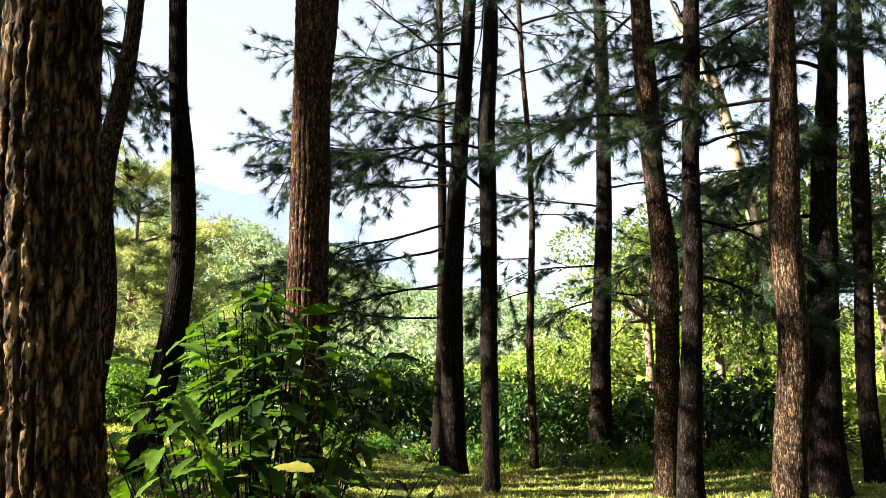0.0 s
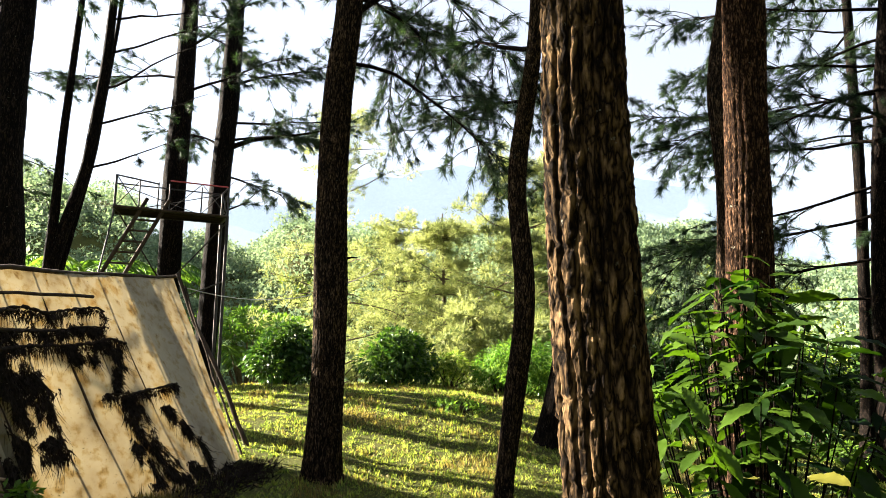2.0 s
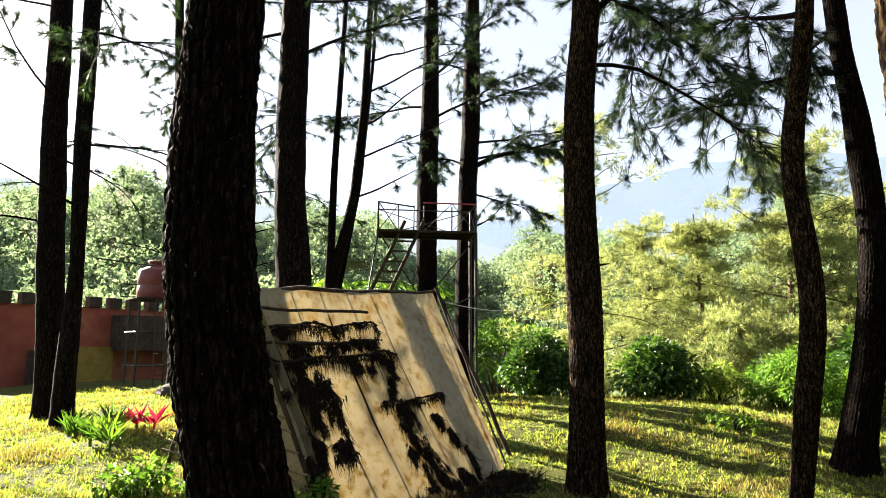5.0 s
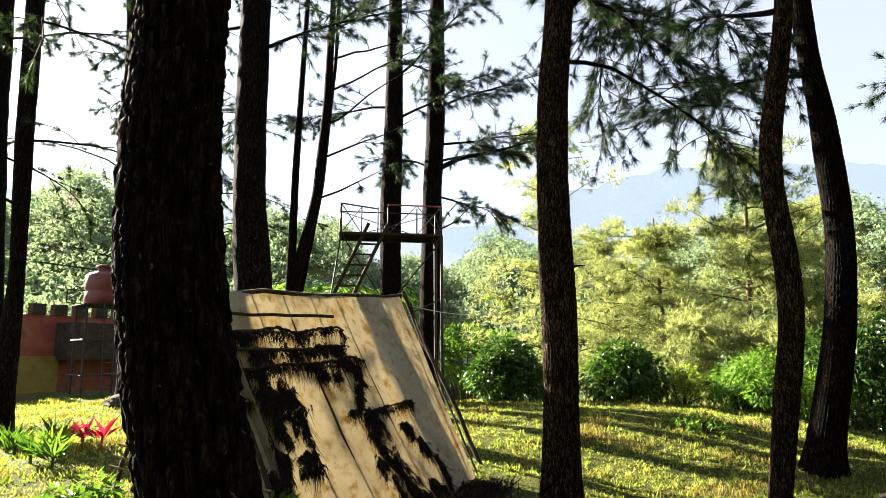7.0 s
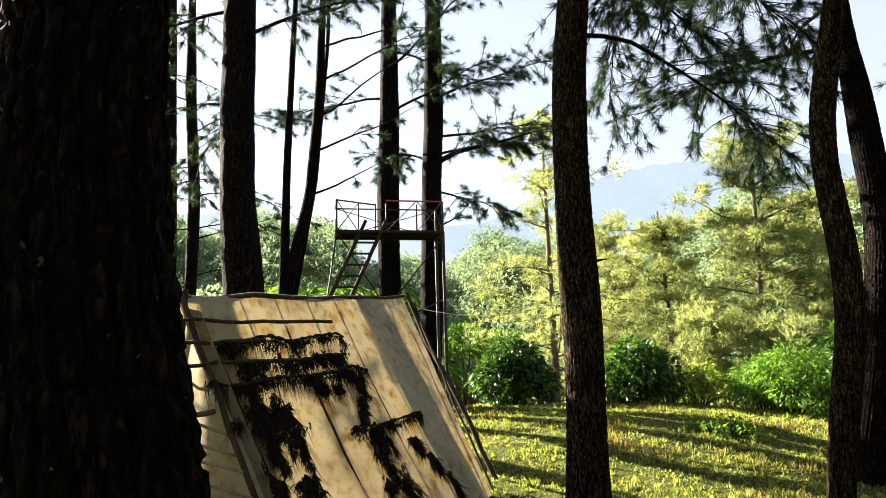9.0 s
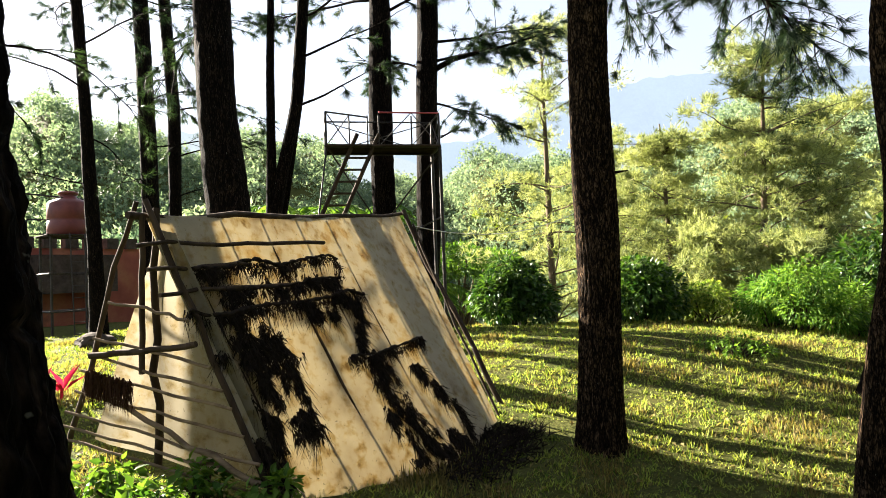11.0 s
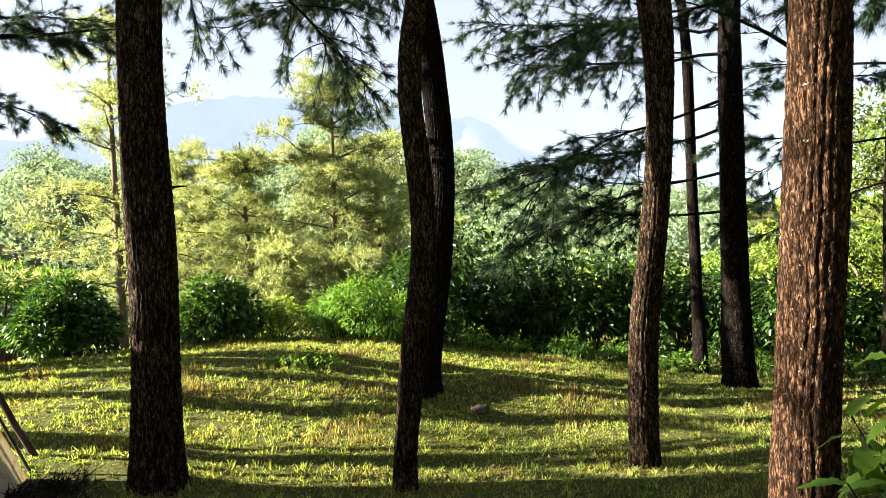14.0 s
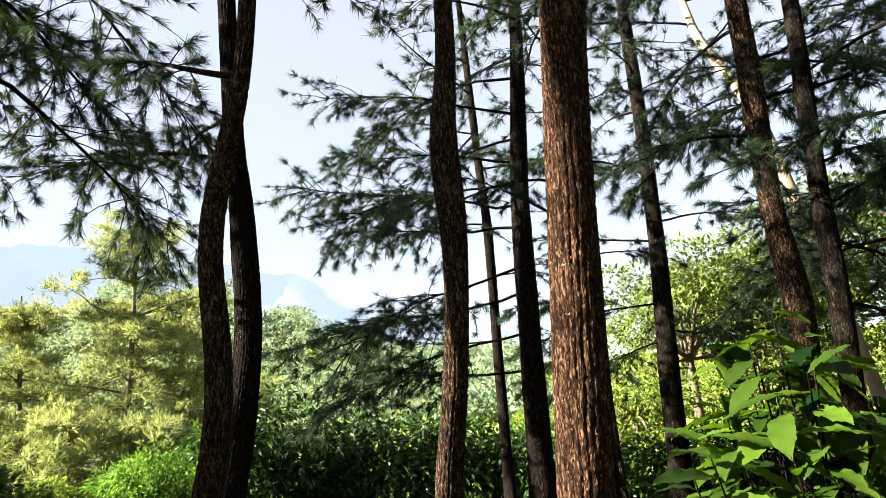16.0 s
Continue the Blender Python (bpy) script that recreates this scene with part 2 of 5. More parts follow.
def height(x, y):
    x, y = np.asarray(x, float), np.asarray(y, float)
    z = np.zeros_like(x)
    for cx, cy, r, h in MOUNDS:
        z = z + h * np.exp(-((x - cx) ** 2 + (y - cy) ** 2) / (2 * r * r))
    dx, dy = x + 2, y - 1
    r = np.hypot(dx, dy)
    az = np.degrees(np.arctan2(-dx, dy))
    front = smooth(-5, 12, az) * (1 - smooth(52, 66, az))
    z = z - front * smooth(12.0, 30, r) * 7.0
    z = z - smooth(-60, -40, az) * (1 - smooth(-20, 5, az)) * smooth(14, 40, r) * 2.5
    hill = smooth(-4, 18, az) * (1 - smooth(120, 160, az))
    z = z + hill * smooth(45, 130, r) * (26 + 3 * np.sin(az * 0.35) + 2 * np.sin(az * 0.9 + 1))
    z = z + (1 - smooth(10, 30, az)) * smooth(-75, -60, az) * smooth(30, 110, r) * 10
    z = z + 0.028 * np.sin(2.3 * x + 1.1 * np.sin(1.7 * y)) * np.sin(2.9 * y + np.sin(1.3 * x)) * (r < 40)
    z = z + 0.03 * np.sin(x * 1.7 + y * 0.6) * np.cos(y * 1.3) * (r < 40)
    return z


def gz(x, y):
    return float(height(x, y))


def build_ground():
    radii = np.concatenate([np.linspace(0.0, 20, 90)[1:], np.geomspace(20.6, 1500, 60)])
    angles = np.linspace(0, 2 * math.pi, 240, endpoint=False)
    R, A = np.meshgrid(radii, angles, indexing="ij")
    X, Y = -3 + R * np.cos(A), 5 + R * np.sin(A)
    v = np.stack([X, Y, height(X, Y)], -1).reshape(-1, 3)
    a, b = np.arange(len(radii) - 1)[:, None] * 240, np.arange(240)[None, :]
    c = (b + 1) % 240
    q = np.stack([a + b, a + 240 + b, a + 240 + c, a + c], -1).reshape(-1, 4)
    g = Geo()
    g.add(np.vstack([v, [[-3, 5, gz(-3, 5)]]]), np.vstack([q[:, [0, 1, 2]], q[:, [0, 2, 3]], np.stack([np.full(240, len(v)), np.arange(240), (np.arange(240) + 1) % 240], -1)]))
    tagged(part("ground", g, ground_mat, None), "grassy hillside lawn falling away into a valley", "ground", kind="structure")


build_ground()


def polar(az, dist, eye=(-1.94, 1.0)):
    """A place seen from eye at az degrees left of +y."""
    return eye[0] - dist * math.sin(radians(az)), eye[1] + dist * math.cos(radians(az))


# ---- pines ----
def spline(pts, step):
    """Smooth resampling of (x, y, z, r) rows by height."""
    p = np.array(pts, float)
    p = p[np.argsort(p[:, 2])]
    zs = np.arange(p[0, 2], p[-1, 2], step)
    out = np.stack([np.interp(zs, p[:, 2], p[:, i]) for i in range(4)], -1)
    k = max(1, int(0.35 / step))
    ker = np.ones(2 * k + 1) / (2 * k + 1)
    for i in (0, 1, 3):
        out[:, i] = np.convolve(np.pad(out[:, i], k, mode="edge"), ker, "valid")
    out[:, 2] = zs
    return out


def trunk_geo(rows, sides, step, rugged, flare=1.35, seed=0):
    full = spline(rows, step)
    skip = max(1, int(0.16 / step))
    c = np.array([q for i, q in enumerate(full) if q[2] < 4.4 or i % skip == 0 or i == len(full) - 1])
    z0 = c[0, 2]
    g = Geo()
    ang = np.linspace(0, 2 * math.pi, sides, endpoint=False)
    v = np.zeros((len(c), sides, 3))
    for i, (x, y, z, r) in enumerate(c):
        fl = 1 + (flare - 1) * math.exp(-(z - z0) / 0.22)
        for j, a in enumerate(ang):
            ca, sa = math.cos(a), math.sin(a)
            d = 0.0
            if rugged and sides > 100:
                turns = max(8, round(2 * math.pi * rows[0][3] / 0.042)) / 2
                s = a * turns + 1.5 * noise.noise(Vector((ca * 1.6 + seed, sa * 1.6, z * 3.2))) + 0.55 * noise.noise(Vector((ca * 5, sa * 5 + seed, z * 13)))
                key = math.floor(s / math.pi)
                cut = abs(math.sin(z * 26 + key * 2.4 + 2.2 * noise.noise(Vector((key * 3.1, seed, z * 5)))))
                p2 = noise.noise(Vector((ca * r * 60, sa * r * 60 + seed, z * 30)))
                p3 = noise.noise(Vector((ca * r * 130 + seed, sa * r * 130, z * 75)))
                d = rugged * (min(abs(math.sin(s)) * 1.6, 1.0) * (0.5 + 0.5 * min(cut * 3.5, 1.0)) - 0.75 + 0.3 * p2 + 0.3 * p3)
            elif rugged:
                w = noise.noise(Vector((ca * 2.2 + seed, sa * 2.2, z * 2.0))) * 0.5
                p1 = noise.noise(Vector((ca * r * 34 + w + seed, sa * r * 34 + w, z * 10.0)))
                p2 = noise.noise(Vector((ca * r * 60, sa * r * 60 + seed, z * 15)))
                p3 = noise.noise(Vector((ca * r * 130 + seed, sa * r * 130, z * 60)))
                d = rugged * (min(abs(p1) * 5.5, 1.0) - 0.75 + 0.35 * p2 + 0.22 * p3)
            big = noise.noise(Vector((ca * 0.8 + seed, sa * 0.8, z * 0.9))) * 0.10 * r
            root = (fl - 1) * r * (0.35 * math.sin(a * 4 + seed) + 1)
            q = r + d + big + root
            v[i, j] = (x + ca * q, y + sa * q, z)
    k = len(c)
    a, b = np.arange(k - 1)[:, None] * sides, np.arange(sides)[None, :]
    e = (b + 1) % sides
    q = np.stack([a + b, a + e, a + e + sides, a + b + sides], -1).reshape(-1, 4)
    g.add(v.reshape(-1, 3), np.vstack([q[:, [0, 1, 2]], q[:, [0, 2, 3]]]))
    return g, full


def branch_path(p0, az, length, rise, droop, n=9, wob=0.06):
    """A limb that leaves p0 towards az (degrees left of +y), rising and then drooping."""
    pts, p = [Vector(p0)], Vector(p0)
    d = Vector((-math.sin(radians(az)), math.cos(radians(az)), rise)).normalized()
    for i in range(n):
        d = (d + Vector((random.gauss(0, wob), random.gauss(0, wob), -droop / n + random.gauss(0, wob)))).normalized()
        p = p + d * length / n
        pts.append(p.copy())
    return pts


def limb(wood, green, p0, az, length, rise=0.2, droop=0.3, r=0.03, twigs=10, tufts=8, count=19, nl=0.16, nw=0.0075, bare=0.22, hang=0.35):
    pts = branch_path(p0, az, length, rise, droop, 9, 0.09)
    wood.tube(pts, [r * (1 - 0.85 * i / (len(pts) - 1)) for i in range(len(pts))], 6, False)
    tp, td = [], []
    for _ in range(twigs):
        u = random.uniform(bare, 1.0)
        k = min(int(u * (len(pts) - 1)), len(pts) - 2)
        q = pts[k].lerp(pts[k + 1], u * (len(pts) - 1) - k)
        axis = (pts[k + 1] - pts[k]).normalized()
        side = Vector((random.gauss(0, 1), random.gauss(0, 1), random.gauss(0, 0.45)))
        d = (axis * 0.7 + side * 0.6).normalized()
        L = length * random.uniform(0.12, 0.32) * (1.25 - 0.5 * u)
        e = [q]
        for s in range(4):
            d = (d + Vector((random.gauss(0, 0.12), random.gauss(0, 0.12), -hang * 0.25 + random.gauss(0, 0.1)))).normalized()
            e.append(e[-1] + d * L / 4)
        wood.tube(e, [0.008, 0.007, 0.006, 0.005, 0.003], 3, False)
        for s in range(tufts):
            w = (1.0 - 0.7 * random.random() ** 1.6) * 4
            j = min(int(w), 3)
            o = e[j].lerp(e[j + 1], w - j)
            tp.append(o)
            td.append((e[j + 1] - e[j]).normalized() + Vector((random.gauss(0, 0.45), random.gauss(0, 0.45), random.gauss(0.05, 0.4))))
    if green is not None and tp:
        needles(green, tp, td, count, nl, nw, 0.42, 0.12, 0.05)
    return pts


def extend(rows, top, r_top=0.05):
    """Carry a trunk on from its highest row to a given height."""
    a, b = rows[-2], rows[-1]
    k = (top - b[2])
    sx, sy = (b[0] - a[0]) / (b[2] - a[2]) * 0.3, (b[1] - a[1]) / (b[2] - a[2]) * 0.3
    return list(rows) + [(b[0] + sx * k * 0.5, b[1] + sy * k * 0.5, b[2] + k * 0.5, (b[3] + r_top) / 2), (b[0] + sx * k, b[1] + sy * k, top, r_top)]


def pine(rows, label, bark, top=13.0, sides=20, step=0.12, rugged=0.006, limbs=(), seed=0, crown=9, flare=1.35, low=7.0):
    """A tall pine; limbs are (height, az, length, rise, droop, radius, twigs)."""
    rows = sorted(rows, key=lambda q: q[2])
    base = gz(rows[0][0], rows[0][1])
    rows = [(rows[0][0], rows[0][1], base - 0.12, rows[0][3])] + [q for q in rows if q[2] > base + 0.15]
    rows = extend(rows, top)
    random.seed(100 + seed)
    tree = thing("pine_tree", (rows[0][0], rows[0][1], base), label, "pine tree", "pines on the slope")
    g, c = trunk_geo(rows, sides, step, rugged, flare, seed * 3.7)
    part("trunk", g, bark, tree)
    green = Geo()

    def on(z):
        i = min(max(int((z - c[0, 2]) / step), 0), len(c) - 1)
        return Vector(c[i, :3])
    for z, az, L, rise, droop, r, tw in limbs:
        wood = Geo()
        limb(wood, green, on(z), az, L, rise, droop, r, tw)
        part("limb", wood, bark_shaded, tree)
    for i in range(crown):
        z = low + (top - low) * (i + random.random()) / crown
        wood = Geo()
        limb(wood, green, on(z), i * 137 + random.uniform(-30, 30), random.uniform(1.6, 2.8) * (1.2 - 0.6 * (z - low) / (top - low + 0.1)), 0.25, 0.3, 0.028, 13, 5, 12, 0.2, 0.014)
        part("limb", wood, bark_shaded, tree)
    part("crown", green, needle_shaded, tree, "dark green needle foliage")
    return tree


T1 = [(-0.897, 1.811, 0.4, 0.125), (-0.91, 1.761, 0.8, 0.121), (-0.923, 1.711, 1.2, 0.116), (-0.937, 1.661, 1.6, 0.111), (-0.94, 1.615, 2.0, 0.105), (-0.936, 1.575, 2.4, 0.098), (-0.923, 1.538, 2.8, 0.093)]
T0 = [(-2.472, 1.044, 0.4, 0.152), (-2.549, 0.963, 0.8, 0.15), (-2.63, 0.882, 1.2, 0.15), (-2.714, 0.82, 1.6, 0.143), (-2.771, 0.808, 2.0, 0.141), (-2.8, 0.821, 2.4, 0.126), (-2.816, 0.85, 2.8, 0.121)]
A = [(-5.367, 5.922, 0.0, 0.204), (-5.32, 5.886, 0.5, 0.194), (-5.273, 5.85, 1.0, 0.187), (-5.228, 5.815, 1.5, 0.183), (-5.198, 5.776, 2.0, 0.187), (-5.184, 5.734, 2.5, 0.184), (-5.176, 5.696, 3.0, 0.175), (-5.151, 5.662, 3.5, 0.164), (-5.106, 5.627, 4.0, 0.162), (-5.044, 5.595, 4.5, 0.155), (-4.942, 5.59, 5.0, 0.15)]
B1 = [(-3.415, 6.477, 0.0, 0.098), (-3.35, 6.447, 0.4, 0.101), (-3.282, 6.414, 0.8, 0.108), (-3.211, 6.362, 1.2, 0.108), (-3.105, 6.3, 1.6, 0.104), (-3.044, 6.224, 2.0, 0.101), (-3.037, 6.155, 2.4, 0.1), (-3.06, 6.088, 2.8, 0.091), (-3.06, 6.015, 3.2, 0.088), (-2.962, 5.936, 3.6, 0.09), (-2.823, 5.812, 4.0, 0.08), (-2.69, 5.656, 4.4, 0.064)]
B2 = [(-3.929, 9.186, 0.0, 0.206), (-3.875, 9.203, 0.4, 0.21), (-3.794, 9.233, 0.8, 0.198), (-3.712, 9.246, 1.2, 0.19), (-3.626, 9.243, 1.6, 0.184), (-3.551, 9.203, 2.0, 0.177), (-3.487, 9.141, 2.4, 0.168), (-3.433, 9.095, 2.8, 0.166), (-3.429, 9.065, 3.2, 0.161), (-3.425, 9.044, 3.6, 0.163), (-3.447, 8.999, 4.0, 0.156), (-3.436, 8.945, 4.4, 0.148), (-3.463, 8.846, 4.8, 0.13), (-3.472, 8.711, 5.2, 0.125)]
FF = [(-0.92, 4.54, 0, 0.154), (-0.89, 4.45, 0.6, 0.15), (-0.85, 4.37, 1.2, 0.142), (-0.81, 4.28, 1.8, 0.132), (-0.78, 4.18, 2.4, 0.126), (-0.76, 4.05, 3, 0.119), (-0.73, 3.93, 3.6, 0.114), (-0.7, 3.77, 4.4, 0.109)]
E1 = [(0.32, 11.25, 0, 0.223), (0.32, 11.09, 1, 0.199), (0.33, 10.92, 2, 0.18), (0.36, 10.84, 3, 0.167), (0.43, 10.92, 4, 0.159), (0.52, 11.08, 5, 0.155), (0.65, 10.92, 6.5, 0.133), (0.77, 10.74, 8, 0.107)]
D1 = [(0.06, 12.76, 0, 0.114), (0.13, 13.09, 1, 0.098), (0.18, 13.23, 2, 0.095), (0.21, 13.2, 3, 0.092), (0.24, 13.15, 4, 0.089), (0.25, 12.98, 5, 0.086), (0.26, 13.25, 6.5, 0.082)]
G1 = [(0.77, 9.32, -0.45, 0.112), (0.79, 9.32, 1.6, 0.12), (0.83, 9.32, 3.16, 0.12), (0.84, 9.32, 4.8, 0.128), (0.96, 9.3, 6.51, 0.112)]
H1 = [(3.14, 9.19, 0, 0.179), (3.12, 9.05, 0.6, 0.167), (3.07, 8.74, 1.2, 0.152), (2.97, 8.36, 1.8, 0.146), (2.94, 8.19, 2.4, 0.152), (2.98, 8.29, 3, 0.157), (2.93, 8.27, 3.6, 0.136), (2.81, 8.05, 4.4, 0.127), (2.73, 7.8, 5.2, 0.127)]
C1 = [(-1.391, 7.256, 0.0, 0.127), (-1.368, 7.136, 0.4, 0.119), (-1.36, 7.018, 0.8, 0.12), (-1.326, 6.901, 1.2, 0.119), (-1.268, 6.79, 1.6, 0.113), (-1.21, 6.687, 2.0, 0.106), (-1.164, 6.597, 2.4, 0.099), (-1.132, 6.519, 2.8, 0.102), (-1.115, 6.456, 3.2, 0.112), (-1.132, 6.411, 3.6, 0.132), (-1.152, 6.393, 4.0, 0.126), (-1.097, 6.387, 4.4, 0.107), (-1.035, 6.382, 4.8, 0.086)]
P1 = [(-10.95, 8.9, 0.3, 0.24), (-10.92, 8.94, 1.41, 0.215), (-10.88, 8.99, 2.49, 0.212), (-10.86, 9.01, 4.45, 0.205), (-10.8, 9.08, 6.43, 0.2)]
S1 = [(-11.4, 8.37, 0.3, 0.25), (-11.4, 8.37, 2.82, 0.21), (-11.4, 8.36, 4.44, 0.215), (-11.37, 8.4, 6.37, 0.2)]
Q1 = [(-9.7, 4.65, 0.4, 0.33), (-9.77, 4.57, 2.49, 0.27), (-9.81, 4.48, 3.87, 0.234), (-9.83, 4.45, 5.19, 0.23), (-9.83, 4.45, 7.03, 0.22)]
K1 = [(3.22, 13.26, -0.63, 0.263), (3.27, 13.25, 0.24, 0.205), (3.37, 13.22, 1.89, 0.193), (3.55, 13.17, 4.18, 0.164), (3.67, 13.14, 6.6, 0.146), (3.73, 13.12, 9.16, 0.129)]
THIN = [(1.75, 11.92, -0.35, 0.08), (1.75, 11.92, 0.88, 0.067), (1.75, 11.92, 1.87, 0.07), (1.88, 11.9, 3.94, 0.057), (1.88, 11.9, 5.57, 0.055), (1.81, 11.91, 6.93, 0.045)]
R7 = [(2.9, 7.82, 0.0, 0.15), (2.98, 7.79, 1.07, 0.122), (3.1, 7.74, 2.38, 0.114), (3.17, 7.72, 3.76, 0.1), (3.33, 7.64, 5.95, 0.095)]
R9 = [(3.44, 6.7, 0.1, 0.165), (3.52, 6.66, 0.84, 0.155), (3.61, 6.61, 1.67, 0.14), (3.63, 6.61, 2.82, 0.15), (3.73, 6.55, 4.02, 0.136), (3.8, 6.51, 5.28, 0.123)]
R10 = [(5.02, 8.69, 0.07, 0.215), (5.11, 8.64, 1.71, 0.194), (5.31, 8.52, 3.97, 0.151), (5.57, 8.34, 6.35, 0.095)]
R11 = [(6.0, 9.26, -0.1, 0.13), (6.0, 9.26, 0.94, 0.12), (6.11, 9.19, 2.5, 0.118), (6.19, 9.14, 3.72, 0.125), (6.37, 9.01, 6.73, 0.095)]
PALE = [(6.9, 12.2, -0.2, 0.14), (6.48, 12.45, 3.1, 0.12), (6.19, 12.6, 5.17, 0.12), (5.91, 12.73, 7.03, 0.12), (5.17, 13.05, 8.98, 0.1)]
WA = [(-10.5, 5.5, 0.4, 0.1), (-10.48, 5.57, 2.61, 0.08), (-10.47, 5.6, 4.66, 0.06), (-10.41, 5.7, 7.77, 0.04)]
WB = [(-10.6, 5.4, 0.4, 0.13), (-10.45, 5.62, 2.75, 0.1), (-10.28, 5.91, 4.19, 0.085), (-10.21, 6.02, 5.7, 0.08), (-10.18, 6.08, 7.82, 0.05)]
WC = [(-10.8, 5.5, 0.4, 0.06), (-10.56, 5.84, 2.77, 0.048), (-10.41, 6.08, 4.44, 0.04), (-10.31, 6.25, 6.84, 0.03)]
L1 = [(-15.8, 4.77, 0.5, 0.16), (-15.81, 4.74, 1.95, 0.14), (-15.86, 4.58, 5.77, 0.105), (-15.93, 4.34, 9.88, 0.1)]
L2A = [(-12.38, 1.88, 0.5, 0.2), (-12.4, 1.79, 1.84, 0.2), (-12.42, 1.61, 4.47, 0.19), (-12.44, 1.52, 7.3, 0.16)]
L2B = [(-11.37, 1.9, 0.39, 0.16), (-11.37, 1.88, 1.04, 0.15), (-11.36, 1.91, 2.62, 0.1), (-11.38, 1.83, 4.71, 0.118), (-11.38, 1.8, 6.95, 0.12)]
LC = [(-16.1, 5.9, 0.5, 0.19), (-16.1, 5.9, 3.17, 0.165), (-16.11, 5.86, 5.26, 0.17), (-16.14, 5.78, 7.66, 0.16)]
LD = [(-16.86, 6.71, 0.5, 0.15), (-16.86, 6.71, 3.27, 0.138), (-16.85, 6.73, 5.53, 0.138), (-16.91, 6.58, 8.12, 0.13)]

rough_label = "tall pine with thick plated brown bark lit from one side"
dark_label = "tall dark pine trunk with fissured bark on the lawn"
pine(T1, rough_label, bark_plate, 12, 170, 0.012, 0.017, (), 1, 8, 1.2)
pine(T0, "massive dark pine trunk with deeply furrowed bark beside the shelter", bark_shaded, 12, 170, 0.014, 0.024, (), 2, 8, 1.3)
pine(A, dark_label, bark_brown, 13, 110, 0.025, 0.016, [(4.7, -14, 3.6, 0.3, 1.0, 0.026, 44), (5.2, -60, 1.6, 0.9, 0.1, 0.045, 8), (5.5, -4, 3.8, 0.3, 1.1, 0.024, 48), (5.6, 25, 3.0, 0.2, 0.4, 0.03, 40), (6.2, -25, 3.6, 0.3, 1.0, 0.024, 44), (5.9, 8, 4.0, 0.2, 1.0, 0.024, 48), (2.45, -60, 0.3, 0.3, 0, 0.03, 0)], 3, 9, 1.25)
pine(B1, "slender curving pine trunk with reddish-brown bark", bark_brown, 11, 104, 0.028, 0.010, [(4.4, 60, 2.0, 0.4, 0.6, 0.03, 18)], 4, 8, 1.2)
pine(B2, "thick curving dark pine standing close behind a slender one", bark_shaded, 12, 110, 0.03, 0.014, [(5.0, 80, 3.0, 0.3, 0.8, 0.035, 40), (5.6, 40, 2.5, 0.3, 0.6, 0.03, 24)], 5, 9, 1.5)
pine(FF, "straight pine with flaky orange-brown bark beside the shrub", bark_red, 12, 130, 0.018, 0.011, (), 6, 8, 1.15)
pine(C1, "slender pine with a swollen bend in its trunk", bark_brown, 11, 104, 0.028, 0.010, (), 7, 8, 1.2)
BOUGHS = [(2.3, 82, 3.2, -0.08, 0.1, 0.024, 60), (2.8, 95, 3.6, -0.1, 0.0, 0.024, 60), (3.5, 78, 3.8, -0.18, 0.05, 0.026, 66), (3.9, 100, 3.4, -0.05, 0.2, 0.026, 50), (4.5, 72, 3.6, -0.1, 0.2, 0.026, 44), (4.9, 85, 3.6, -0.05, 0.2, 0.026, 64), (5.6, 70, 3.2, 0.1, 0.3, 0.026, 44), (6.4, 105, 3.2, 0.2, 0.3, 0.026, 44), (7.1, 80, 3.2, 0.3, 0.3, 0.026, 40), (5.2, 112, 3.4, 0.05, 0.4, 0.024, 44), (6.0, 62, 3.2, 0.1, 0.4, 0.024, 44)]
pine(E1, "dark pine with long needled boughs by the hedge", bark_shaded, 13, 28, 0.08, 0.010, BOUGHS, 8, 8, 1.4)
pine(D1, "thin wavy pine trunk in front of the hedge", bark_shaded, 12, 20, 0.1, 0.006, [(3.0, 70, 2.6, 0.1, 0.2, 0.02, 30), (4.2, -60, 2.4, 0.2, 0.3, 0.02, 26), (5.2, 90, 2.8, 0.2, 0.3, 0.02, 34), (6.4, -80, 2.6, 0.2, 0.3, 0.02, 30), (7.2, 60, 2.6, 0.2, 0.3, 0.02, 30)], 9)
pine(G1, "slim dark pine with a forked side branch", bark_shaded, 11, 24, 0.06, 0.006, [(3.9, 75, 1.8, 0.9, 0.3, 0.03, 12), (4.6, 100, 2.0, 0.4, 0.4, 0.025, 18)], 10)
pine(H1, "leaning pine with a lit orange lower trunk", bark_brown, 12, 28, 0.06, 0.008, [(3.6, -30, 2.4, 0.1, 0.3, 0.025, 26), (4.6, 60, 2.6, 0.2, 0.3, 0.025, 26), (5.4, -80, 2.8, 0.2, 0.4, 0.025, 40), (5.9, 20, 2.6, 0.2, 0.4, 0.025, 40), (6.4, 90, 2.8, 0.2, 0.4, 0.025, 40)], 11)
pine(K1, "straight dark pine in front of the hedge", bark_shaded, 13, 24, 0.1, 0.008, [(2.7, 95, 2.6, -0.1, 0.1, 0.022, 40), (2.9, -85, 2.4, -0.1, 0.1, 0.022, 36), (3.4, 75, 2.8, 0.05, 0.3, 0.025, 40), (4.6, 80, 3.0, 0.1, 0.2, 0.025, 26), (5.0, -90, 2.6, 0.1, 0.3, 0.025, 26), (6.0, 100, 3.0, 0.2, 0.2, 0.025, 34), (7.0, -70, 3.0, 0.2, 0.2, 0.025, 34)], 12)
